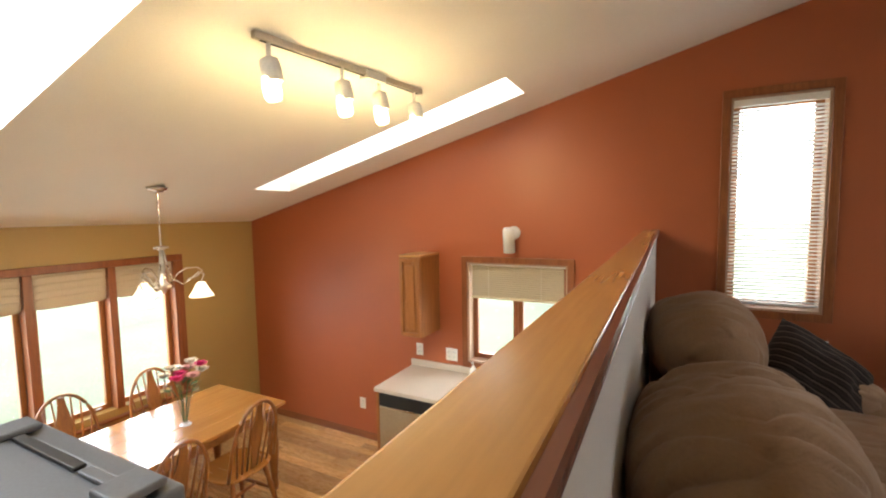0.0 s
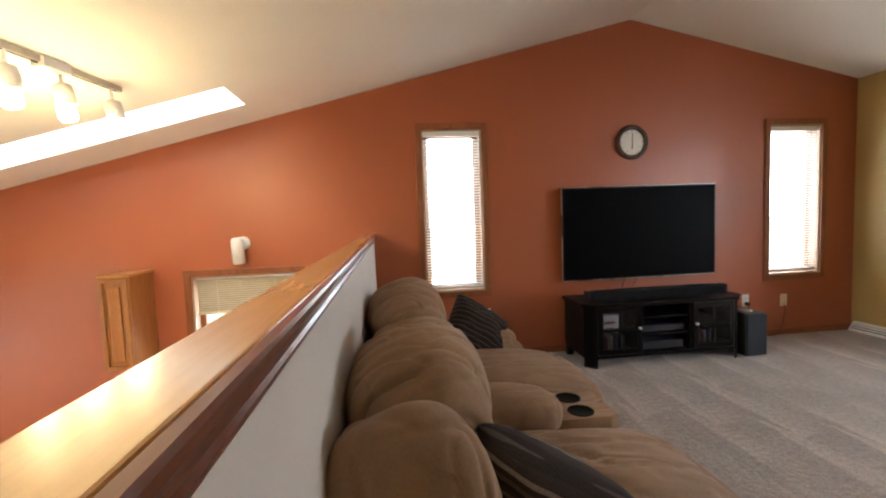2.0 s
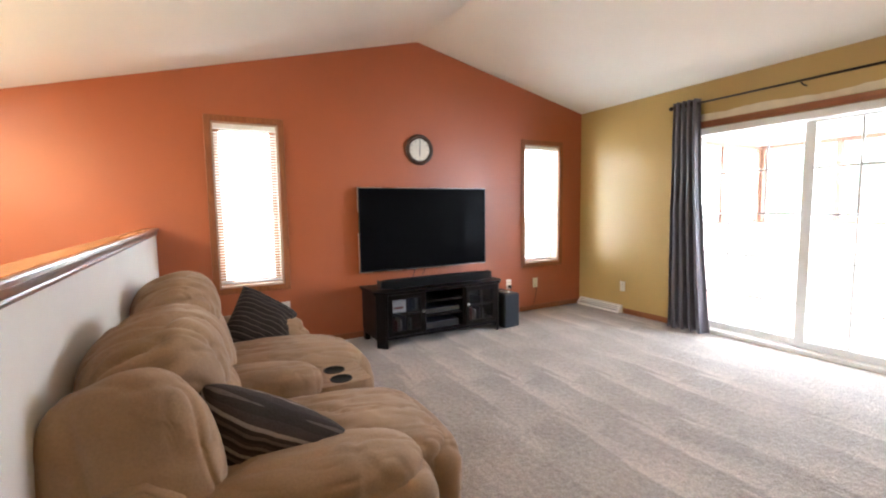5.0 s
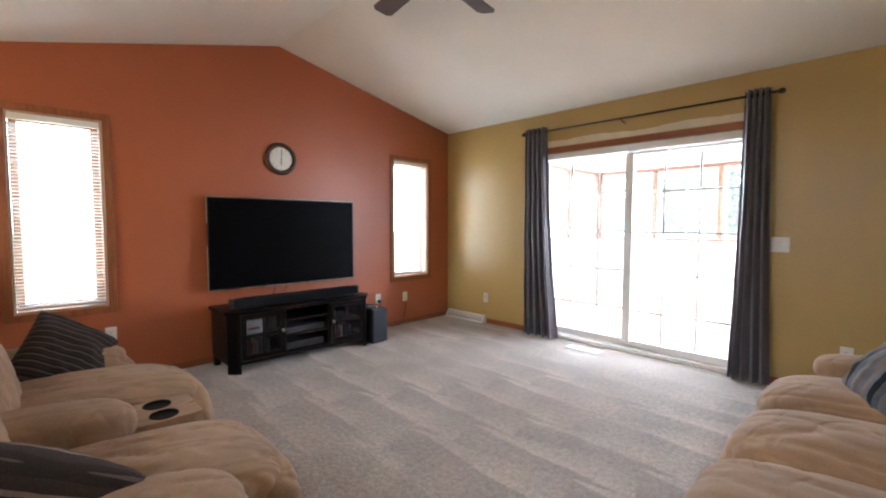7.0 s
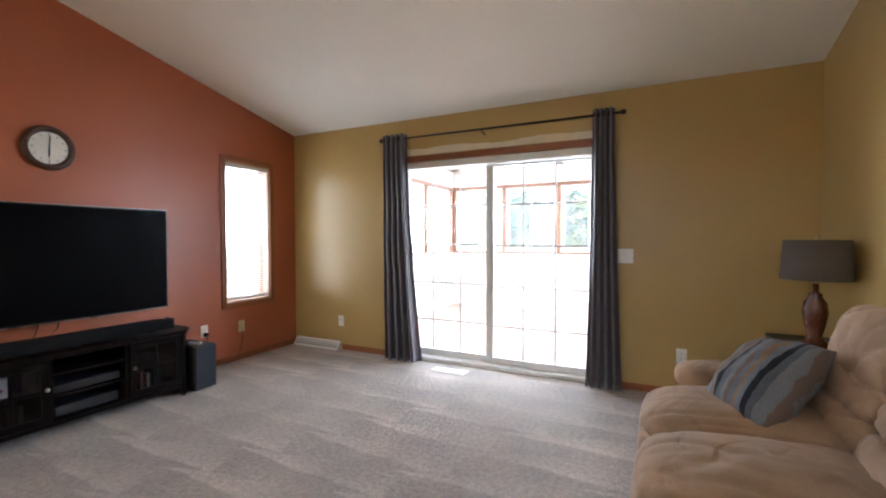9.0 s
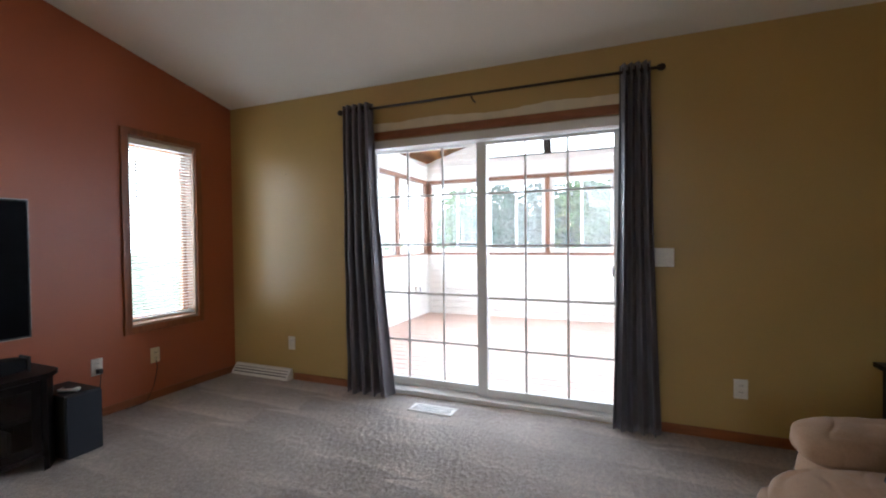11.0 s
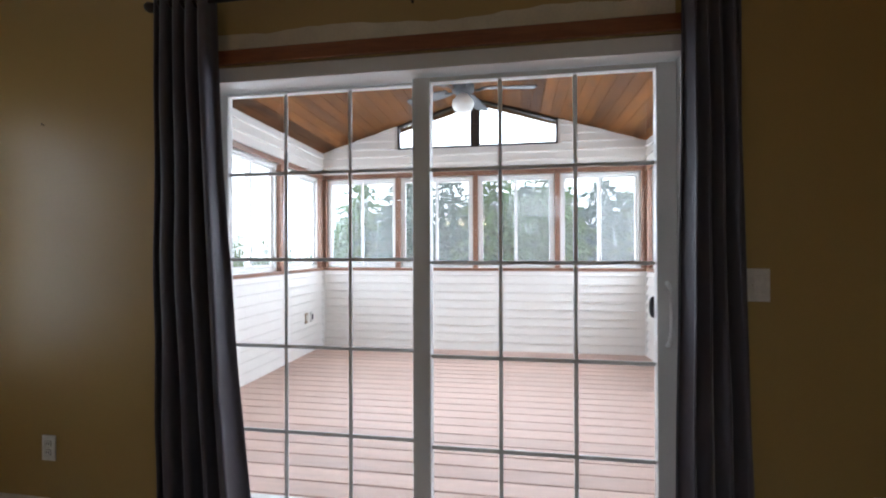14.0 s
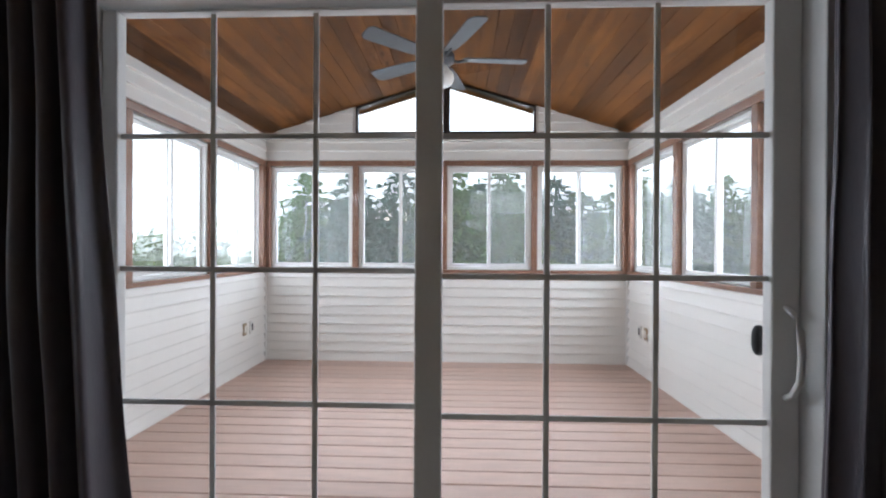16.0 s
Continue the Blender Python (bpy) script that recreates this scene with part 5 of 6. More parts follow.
# television
tv = thing("television", "large black flat television mounted on the wall, switched off", "television", 4.54, 4.462, 0.652)
part("screen", boxed(-0.715, 0.715, -0.012, 0.0, 0.012, 0.808, 0.002), SCREEN, tv)
part("bezel", frame_of(bmesh.new(), -0.7155, 0.7155, 0.0115, 0.8085, 0.008, -0.016, 0.012, 0.002), BLACK, tv)
part("edge_trim", frame_of(bmesh.new(), -0.724, 0.724, 0.003, 0.817, 0.003, -0.010, 0.010, 0.001), CHROME, tv, "thin silver edge")
part("back_shell", boxed(-0.69, 0.69, 0.0125, 0.04, 0.03, 0.79, 0.012), BLACK, tv)
part("wall_mount", boxed(-0.22, 0.22, 0.0405, 0.086, 0.22, 0.62, 0.004), DARKMETAL, tv)
part("cable", tube([(-0.12, 0.06, 0.1), (-0.11, 0.07, -0.03), (-0.14, 0.075, -0.12)], 0.004, 6), BLACK, tv)
part("cable", tube([(0.02, 0.06, 0.1), (0.0, 0.07, -0.05), (-0.06, 0.075, -0.12)], 0.004, 6), BLACK, tv)

# media cabinet with clipped corners
mc = thing("media_cabinet", "low black-brown media cabinet with two glass doors", "media cabinet", 4.52, 4.04, 0)
HW, HT, DP = 0.68, 0.52, 0.46
part("cabinet_top", prism([(-HW - 0.02, 0.06), (-HW + 0.06, -0.02), (HW - 0.06, -0.02), (HW + 0.02, 0.06), (HW + 0.02, DP), (-HW - 0.02, DP)], "z", HT - 0.028, HT), BLACKWOOD, mc)
part("bottom_panel", prism([(-HW, 0.07), (-HW + 0.06, 0.0), (HW - 0.06, 0.0), (HW, 0.07), (HW, DP - 0.02), (-HW, DP - 0.02)], "z", 0.075, 0.10), BLACKWOOD, mc)
part("back_panel", boxed(-HW, HW, DP - 0.02, DP - 0.005, 0.10, HT - 0.029), BLACKWOOD, mc)
for s in (-1, 1):
    part("side_panel", boxed(min(s * HW, s * (HW - 0.02)), max(s * HW, s * (HW - 0.02)), 0.07, DP - 0.021, 0.101, HT - 0.029), BLACKWOOD, mc)
    part("corner_post", prism([(s * HW, 0.07), (s * (HW - 0.06), 0.0), (s * (HW - 0.085), 0.0), (s * (HW - 0.02), 0.085)], "z", 0.0, HT - 0.029), BLACKWOOD, mc)
    part("back_leg", boxed(min(s * HW, s * (HW - 0.05)), max(s * HW, s * (HW - 0.05)), DP - 0.07, DP - 0.02, 0, 0.074), BLACKWOOD, mc)
    part("divider", boxed(s * 0.215 - 0.009, s * 0.215 + 0.009, 0.012, DP - 0.021, 0.101, HT - 0.029), BLACKWOOD, mc)
    a, b = sorted((s * 0.226, s * (HW - 0.09)))
    w = 0.042
    d = part("cabinet_door", frame_of(bmesh.new(), a + w, b - w, 0.148, HT - 0.076, w, -0.004, 0.014, 0.002), BLACKWOOD, mc)
    part("glazing_bar", boxed((a + b) / 2 - 0.009, (a + b) / 2 + 0.009, -0.002, 0.0035, 0.149, HT - 0.077, 0.001), BLACKWOOD, d)
    part("glazing_bar", boxed(a + w, b - w, -0.001, 0.0036, 0.29, 0.308, 0.001), BLACKWOOD, d)
    part("pane", boxed(a + w, b - w, 0.004, 0.007, 0.15, HT - 0.075), GREYGLASS, d).visible_shadow = False
    part("knob", lathe([(0.005, 0), (0.005, 0.012), (0.013, 0.018), (0.013, 0.026), (0.004, 0.03)], 14, m=at(s * 0.247, -0.004, 0.315, 90)), CHROME, d, "small round metal knob", smooth=True)
    part("inner_shelf", boxed(a, b, 0.03, DP - 0.03, 0.292, 0.306), BLACKWOOD, mc)
part("middle_shelf", boxed(-0.205, 0.205, 0.03, DP - 0.022, 0.235, 0.25), BLACKWOOD, mc)
part("middle_shelf", boxed(-0.205, 0.205, 0.03, DP - 0.022, 0.375, 0.39), BLACKWOOD, mc)
rnd = random.Random(4)
for (xx, zz) in ((-0.53, 0.101), (-0.53, 0.307), (0.29, 0.101)):
    u = xx
    for k in range(5):
        w, hh = rnd.uniform(0.014, 0.022), rnd.uniform(0.12, 0.15)
        c = [(0.22, 0.22, 0.23), (0.12, 0.02, 0.02), (0.25, 0.23, 0.2), (0.03, 0.035, 0.06), (0.12, 0.12, 0.12)][k]
        cs = boxed(0, w, 0, 0.13, 0, hh, 0.001)
        ob = new("disc_case", finish("disc_case", cs, mat("disc_case_cover", c, rough=0.35, vary=0.2, scale=30, bump=0)))
        ob.matrix_world = pose(4.52 + u, 4.04 + 0.09, zz)
        tagged(ob, "upright plastic disc case inside the media cabinet", "disc case", "disc cases")
        u += w + 0.045 if xx < 0 and zz > 0.2 else w + 0.03
pb = thing("paper_box", "white printed box behind the cabinet glass", "box", 4.06, 4.10, 0.307)
part("carton", boxed(-0.075, 0.075, 0, 0.06, 0, 0.11, 0.002), PLASTIC, pb)
part("print_bar", boxed(-0.05, 0.04, -0.002, 0.0, 0.035, 0.055), mat("faded_red_print", (0.35, 0.12, 0.1)), pb)
BLUEDARK = mat("dark_blue_device", (0.02, 0.02, 0.035), rough=0.35, vary=0.1, bump=0.0)
for zz, hh, ww in ((0.25, 0.055, 0.19), (0.101, 0.07, 0.18)):
    pl = thing("disc_player", "slim dark disc player on the cabinet shelf", "player", 4.52, 4.10, zz)
    part("shell", boxed(-ww, ww, 0, 0.28, 0.006, hh, 0.003), BLUEDARK, pl)
    part("front_panel", boxed(-ww + 0.004, ww - 0.004, -0.006, -0.0005, 0.01, hh - 0.004, 0.002), BLACK, pl)
    part("foot", boxed(-ww + 0.01, ww - 0.01, 0.02, 0.26, 0.0, 0.006), BLACK, pl)
sb = thing("soundbar", "long black soundbar on the media cabinet", "soundbar", 4.50, 4.16, HT)
part("bar", cushion(1.20, 0.11, 0.085, 7, 14, m=at(0, 0, 0.049)), SOUNDBAR, sb, smooth=True)
for s in (-1, 1):
    part("end_cap", boxed(s * 0.602 - 0.006, s * 0.602 + 0.006, -0.05, 0.05, 0.008, 0.09, 0.004), BLACK, sb)
    part("foot", boxed(s * 0.45 - 0.03, s * 0.45 + 0.03, -0.04, 0.04, 0.0, 0.008), BLACK, sb)
sw = thing("subwoofer", "dark grey-blue subwoofer box on the carpet", "subwoofer", 5.30, 4.01, 0)
part("cabinet", boxed(-0.09, 0.09, 0.02, 0.33, 0.012, 0.365, 0.006), BLACK, sw)
part("grille", boxed(-0.088, 0.088, 0.0, 0.019, 0.016, 0.36, 0.006), SPEAKER, sw)
part("foot", boxed(-0.07, 0.07, 0.04, 0.31, 0.0, 0.012), BLACK, sw)
rc = thing("remote_control", "small white remote control on the subwoofer", "remote", 5.28, 4.12, 0.366, 30)
part("shell", boxed(-0.02, 0.02, -0.05, 0.05, 0, 0.016, 0.004), PLASTIC, rc)
part("button", boxed(-0.012, 0.012, -0.03, 0.03, 0.0165, 0.018, 0.001), BLACK, rc)

# wall clock
ck = thing("wall_clock", "round wall clock with a dark wooden rim and white face", "clock", 4.512, NORTH - 0.001, 1.865)
m = at(0, 0, 0, 90)
part("rim", lathe([(0.10, 0.0), (0.152, 0.0), (0.156, 0.015), (0.148, 0.034), (0.125, 0.038), (0.116, 0.028), (0.112, 0.012), (0.10, 0.012)], 48, m=m), wood("dark_walnut", (0.07, 0.028, 0.014), (0.035, 0.014, 0.008), rough=0.3), ck, smooth=True)
part("face", lathe([(0.111, 0.013), (0.111, 0.017), (0.0, 0.0172)], 40, m=m), mat("clock_face", (0.84, 0.81, 0.73), rough=0.5, vary=0.03), ck, "white clock face")
part("glass_cover", lathe([(0.115, 0.029), (0.115, 0.031), (0.0, 0.0312)], 40, m=m), GLASS, ck).visible_shadow = False
for k in range(12):
    a = radians(30 * k)
    b = boxed(-0.0018, 0.0018, -0.0195, -0.018, 0.086, 0.10 if k % 3 else 0.104)
    bmesh.ops.transform(b, matrix=Matrix.Rotation(a, 4, 'Y'), verts=b.verts)
    part("hour_mark", b, BLACK, ck)
for a, ln, w in ((4, 0.085, 0.003), (182, 0.06, 0.0045)):
    b = boxed(-w, w, -0.024, -0.022, -0.01, ln)
    bmesh.ops.transform(b, matrix=Matrix.Rotation(radians(a), 4, 'Y'), verts=b.verts)
    part("pointer", b, BLACK, ck)

# outlets and switches
def outlet(x, y, z, rz, material, label, gang=1, kind="outlet"):
    o = thing(kind, label, kind.replace("_", " "), x, y, z, rz, group="wall plates")
    w = 0.036 + 0.022 * (gang - 1)
    part("plate", boxed(-w, w, -0.007, -0.001, -0.058, 0.058, 0.003), material, o)
    for g in range(gang):
        cx = (g - (gang - 1) / 2) * 0.046
        if kind == "light_switch":
            part("rocker", boxed(cx - 0.016, cx + 0.016, -0.011, -0.007, -0.033, 0.033, 0.002), material, o)
        else:
            for zz in (-0.02, 0.02):
                s = part("socket", boxed(cx - 0.016, cx + 0.016, -0.0095, -0.007, zz - 0.014, zz + 0.014, 0.003), material, o)
                for sx in (-0.006, 0.006):
                    part("slot", boxed(cx + sx - 0.0012, cx + sx + 0.0012, -0.0102, -0.0094, zz - 0.004, zz + 0.006), BLACK, s)
    part("screw", lathe([(0.003, 0), (0.003, 0.001)], 8, m=at(0, -0.0072, 0, 90)), CHROME, o)
    return o


outlet(6.065, NORTH, 0.337, 0, IVORY, "ivory cable plate on the terracotta wall")
outlet(5.66, NORTH, 0.355, 0, PLASTIC, "white outlet with a black plug beside the cabinet")
outlet(3.14, NORTH, 0.38, 0, PLASTIC, "white outlet on the terracotta wall")
outlet(EAST, 3.872, 0.318, -90, PLASTIC, "white outlet on the mustard wall")
outlet(EAST, 0.55, 0.315, -90, PLASTIC, "white outlet beside the sofa")
outlet(EAST, 0.955, 1.085, -90, PLASTIC, "white double light switch beside the curtain", 2, "light_switch")
outlet(0.188, NORTH, 0.0, 0, PLASTIC, "white outlet over the kitchen counter")
outlet(0.525, NORTH, -0.008, 0, PLASTIC, "white double outlet over the kitchen counter", 2)
outlet(-0.508, NORTH, -0.66, 0, PLASTIC, "white outlet low on the dining wall")
plug = thing("power_adapter", "black plug and cord in the outlet", "plug", 5.66, NORTH - 0.011, 0.33)
part("plug_body", boxed(-0.014, 0.014, -0.04, 0.0, -0.02, 0.014, 0.004), BLACK, plug)
part("cord", tube([(0, -0.035, -0.02), (-0.01, -0.04, -0.12), (-0.05, -0.05, -0.25), (-0.1, -0.06, -0.322)], 0.003, 6), BLACK, plug)
cab = thing("cable", "thin black cable hanging from the wall plate", "cable", 6.065, NORTH - 0.012, 0.30)
part("cord", tube([(0, 0, 0), (0.0, -0.015, -0.05), (-0.03, -0.02, -0.18), (-0.1, -0.03, -0.29), (-0.25, -0.03, -0.296)], 0.003, 6), BLACK, cab)

# heating grilles
br = thing("baseboard_register", "white metal baseboard heating grille", "vent", EAST - 0.001, 4.19, 0)
part("housing", prism([(0, 0.002), (-0.075, 0.002), (-0.075, 0.02), (-0.025, 0.085), (0, 0.09)], "y", -0.32, 0.32), PLASTIC, br)
# dark bars on the white housing stand in for the shade inside its slots
for k in range(3):
    part("slot_shade", boxed(-0.07 + k * 0.016, -0.064 + k * 0.016, -0.30, 0.30, 0.028 + k * 0.018, 0.036 + k * 0.018, 0.001), DARKMETAL, br)
fv = thing("floor_register", "white metal floor vent in the carpet", "vent", 6.615, 2.44, 0.001)
part("vent_frame", join([boxed(-0.07, 0.07, -0.165, -0.145, 0, 0.006, 0.002), boxed(-0.07, 0.07, 0.145, 0.165, 0, 0.006, 0.002), boxed(-0.07, -0.05, -0.145, 0.145, 0, 0.006, 0.002), boxed(0.05, 0.07, -0.145, 0.145, 0, 0.006, 0.002)]), PLASTIC, fv)
part("backing", boxed(-0.05, 0.05, -0.145, 0.145, 0, 0.001), BLACK, fv)
slat = finish("slat", boxed(-0.049, 0.049, -0.003, 0.003, 0.001, 0.005), PLASTIC)
for k in range(21):
    piece("slat", slat, fv, pose(0, -0.14 + k * 0.014, 0))

# curtains
def curtain(label, ya, yb, yb_low, ya_low, z_top, seed):
    """A panel of folds from the rod to the floor; ya..yb at the rod, ya_low..yb_low at the hem."""
    c = thing("curtain", label, "curtain", 6.73, 0, 0, group="curtains")
    bm = bmesh.new()
    nu, nv = 90, 40
    rn = random.Random(seed)
    ph = [rn.uniform(0, 6.28) for _ in range(4)]
    grid = []
    for j in range(nv + 1):
        v = j / nv
        row = []
        for i in range(nu + 1):
            u = i / nu
            e = v ** 1.6
            y = (ya + (yb - ya) * u) * (1 - e) + (ya_low + (yb_low - ya_low) * u) * e
            amp = 0.030 + 0.016 * v
            x = amp * math.sin(u * 2 * math.pi * 4.5 + ph[0] + 0.5 * v) + 0.012 * v * math.sin(u * 2 * math.pi * 8.2 + ph[1] + 2 * v) + 0.012 * noise.noise(Vector((u * 3, v * 5, seed)))
            y += 0.008 * math.sin(u * 2 * math.pi * 9 + ph[2]) * (0.5 + v)
            row.append(bm.verts.new((x, y, z_top - (z_top - 0.008) * v - 0.004 * math.sin(u * 20) * v)))
        grid.append(row)
    for j in range(nv):
        for i in range(nu):
            bm.faces.new((grid[j][i], grid[j][i + 1], grid[j + 1][i + 1], grid[j + 1][i]))
    ob = part("fabric", bm, CURTAIN, c, smooth=True)
    md = ob.modifiers.new("thickness", 'SOLIDIFY')
    md.thickness = 0.003
    for k in range(5):
        y = ya + (yb - ya) * (k + 0.5) / 5
        part("grommet", lathe([(0.018, -0.004), (0.026, -0.004), (0.027, 0.0), (0.026, 0.004), (0.018, 0.004)], 16, m=at(0, y, z_top - 0.04, 90)), DARKMETAL, c, smooth=True)
    return c


ROD_Z = 2.225
curtain("grey satin curtain hanging beside the patio door", 2.98, 3.235, 3.225, 2.84, ROD_Z + 0.045, 1)
curtain("grey satin curtain hanging beside the light switch", 1.03, 1.205, 1.245, 0.965, ROD_Z + 0.045, 2)
cr = thing("curtain_rod", "thin dark bronze curtain rod over the patio door", "curtain rod", 6.73, 2.12, ROD_Z)
part("pole", tube([(0, -1.12, 0), (0, 1.12, 0)], 0.0095, 10), DARKMETAL, cr, smooth=True)
for s in (-1, 1):
    part("finial", lathe([(0.010, 0), (0.018, 0.012), (0.022, 0.03), (0.015, 0.045), (0.0, 0.05)], 14, m=at(0, s * 1.12, 0, -90 * s)), DARKMETAL, cr, smooth=True)
for y in (-1.0, 0.05, 1.0):
    part("bracket", tube([(0.089, y, -0.03), (0.06, y, -0.03), (0.01, y, -0.022), (0.0, y, -0.01)], 0.006, 6), DARKMETAL, cr)

# a nail in the mustard wall
nl = thing("wall_nail", "small dark nail in the mustard wall", "nail", EAST, 3.90, 1.79)
part("shank", tube([(0.01, 0, 0), (-0.012, 0, 0.002)], 0.0016, 6), DARKMETAL, nl)
part("nail_head", lathe([(0.004, 0), (0.004, 0.0015)], 8, m=at(-0.012, 0, 0.002, 0, -90)), DARKMETAL, nl)

# ---- kitchen and dining things ----
cabu = thing("wall_cabinet", "honey oak wall cabinet with one panelled door", "cabinet", 0.305, NORTH - 0.001, 0.215)
part("carcass", boxed(-0.103, 0.103, -0.335, 0.0, 0.0, 0.695, 0.002), OAK, cabu)
d = part("cabinet_door", frame_of(bmesh.new(), -0.068, 0.068, 0.042, 0.654, 0.031, -0.358, -0.336, 0.004), OAK, cabu)
part("door_panel", boxed(-0.0675, 0.0675, -0.343, -0.337, 0.0425, 0.6535, 0.002), OAK, d)
part("raised_field", boxed(-0.045, 0.045, -0.352, -0.3435, 0.07, 0.626, 0.006), OAK, d)
part("top_moulding", boxed(-0.109, 0.109, -0.345, 0.0, 0.6955, 0.715, 0.005), OAK_X, cabu)

CT = -0.16
ct = thing("countertop", "beige speckled laminate countertop with a low backsplash", "countertop", 0, NORTH - 0.001, CT)
part("slab", boxed(0.10, 2.02, -0.63, -0.001, -0.035, 0.0, 0.006), COUNTER, ct)
part("backsplash", boxed(0.10, 2.02, -0.022, -0.001, 0.001, 0.06, 0.004), COUNTER, ct)
bc = thing("base_cabinet", "honey oak base cabinet under the counter", "cabinet", 0, NORTH - 0.001, KF)
part("carcass", boxed(0.79, 2.02, -0.60, -0.002, 0.09, CT - KF - 0.036, 0.003), OAK, bc)
part("toe_kick", boxed(0.79, 2.02, -0.54, -0.002, 0.0, 0.089), BLACKWOOD, bc)
for k in range(3):
    part("cabinet_door", boxed(0.80 + k * 0.405, 1.195 + k * 0.405, -0.62, -0.601, 0.10, CT - KF - 0.05, 0.006), OAK, bc)
dwm = thing("dishwasher", "beige dishwasher with a black control strip", "dishwasher", 0.44, NORTH - 0.001, KF)
part("side_panel", boxed(-0.335, -0.31, -0.60, -0.002, 0.0, CT - KF - 0.036), OAK, dwm)
part("body", boxed(-0.305, 0.34, -0.58, -0.002, 0.1, CT - KF - 0.04), BLACK, dwm)
part("door", boxed(-0.30, 0.335, -0.61, -0.581, 0.10, CT - KF - 0.16, 0.006), STEEL, dwm)
part("control_strip", boxed(-0.30, 0.335, -0.61, -0.581, CT - KF - 0.157, CT - KF - 0.045, 0.006), BLACK, dwm)
part("latch", boxed(-0.05, 0.05, -0.622, -0.611, CT - KF - 0.16, CT - KF - 0.145, 0.003), CHROME, dwm)
part("toe_kick", boxed(-0.30, 0.335, -0.55, -0.002, 0.0, 0.099), BLACK, dwm)
sp = thing("soap_bottle", "small white pump soap bottle on the counter", "bottle", 0.80, 4.40, CT)
part("bottle", lathe([(0.028, 0), (0.03, 0.01), (0.03, 0.10), (0.014, 0.12), (0.012, 0.13)], 16), PLASTIC, sp, smooth=True)
part("pump", tube([(0, 0, 0.125), (0, 0, 0.165), (0.0, -0.03, 0.165)], 0.005, 8), PLASTIC, sp)
ws = thing("wall_spotlight", "white cylinder spotlight on the wall over the window", "wall lamp", 1.10, NORTH - 0.001, 1.11)
part("backplate", lathe([(0.055, 0), (0.055, 0.012), (0.03, 0.02)], 24, m=at(0.02, 0, 0.0, 90)), PLASTIC, ws, smooth=True)
part("arm", tube([(0.02, -0.015, 0), (0.01, -0.07, 0.0)], 0.012, 8), PLASTIC, ws)
part("shade", lathe([(0.0, 0.05), (0.035, 0.045), (0.047, 0.02), (0.048, -0.16), (0.044, -0.16), (0.043, 0.0), (0.0, 0.02)], 24, m=at(0, -0.09, 0, 8)), PLASTIC, ws, smooth=True)

# fridge: only its top shows
fr = thing("refrigerator", "grey refrigerator with hinge covers on its top", "refrigerator", 0.90, 1.63, KF)
FH = 1.70
part("body", boxed(-0.37, 0.37, -0.72, -0.075, 0.03, FH, 0.01), FRIDGE, fr)
part("base_grille", boxed(-0.36, 0.36, -0.70, -0.02, 0.0, 0.029), BLACK, fr)
part("freezer_door", boxed(-0.37, 0.37, -0.068, 0.0, 1.16, FH - 0.008, 0.012, 3), FRIDGE, fr)
part("fridge_door", boxed(-0.37, 0.37, -0.068, 0.0, 0.06, 1.15, 0.012, 3), FRIDGE, fr)
for x, w in ((-0.30, 0.05), (0.30, 0.055)):
    part("hinge_cover", boxed(x - w, x + w, -0.14, -0.03, FH + 0.001, FH + 0.022, 0.008, 3), FRIDGE, fr)
part("top_strip", boxed(-0.24, 0.10, -0.105, -0.076, FH + 0.001, FH + 0.012, 0.004), BLACK, fr)
part("top_strip", boxed(0.12, 0.235, -0.105, -0.076, FH + 0.001, FH + 0.012, 0.004), FRIDGE, fr)
part("handle", tube([(0.30, 0.002, 0.7), (0.30, 0.05, 0.74), (0.30, 0.05, 1.08), (0.30, 0.002, 1.12)], 0.012, 8), CHROME, fr)

# dining table
dt = thing("dining_table", "honey oak dining table with turned legs", "table", -1.03, 2.80, KF)
TH = 0.745
for k in range(5):
    part("table_board", boxed(-0.43 + k * 0.172 + 0.0006, -0.43 + (k + 1) * 0.172 - 0.0006, -0.86, 0.82, TH - 0.03, TH, 0.003 if 0 < k < 4 else 0.004), TABLETOP, dt)
part("apron", join([boxed(-0.36, 0.36, -0.76, -0.74, TH - 0.12, TH - 0.031), boxed(-0.36, 0.36, 0.70, 0.72, TH - 0.12, TH - 0.031), boxed(-0.36, -0.34, -0.74, 0.70, TH - 0.12, TH - 0.031), boxed(0.34, 0.36, -0.74, 0.70, TH - 0.12, TH - 0.031)]), OAK_X, dt)
leg = finish("leg", lathe([(0.022, 0), (0.03, 0.04), (0.025, 0.10), (0.04, 0.30), (0.045, 0.42), (0.028, 0.50), (0.042, 0.53), (0.03, 0.56), (0.045, 0.58), (0.045, TH - 0.031)], 16), OAK, True)
for sx in (-0.37, 0.37):
    for y in (-0.76, 0.72):
        piece("leg", leg, dt, pose(sx, y, 0))


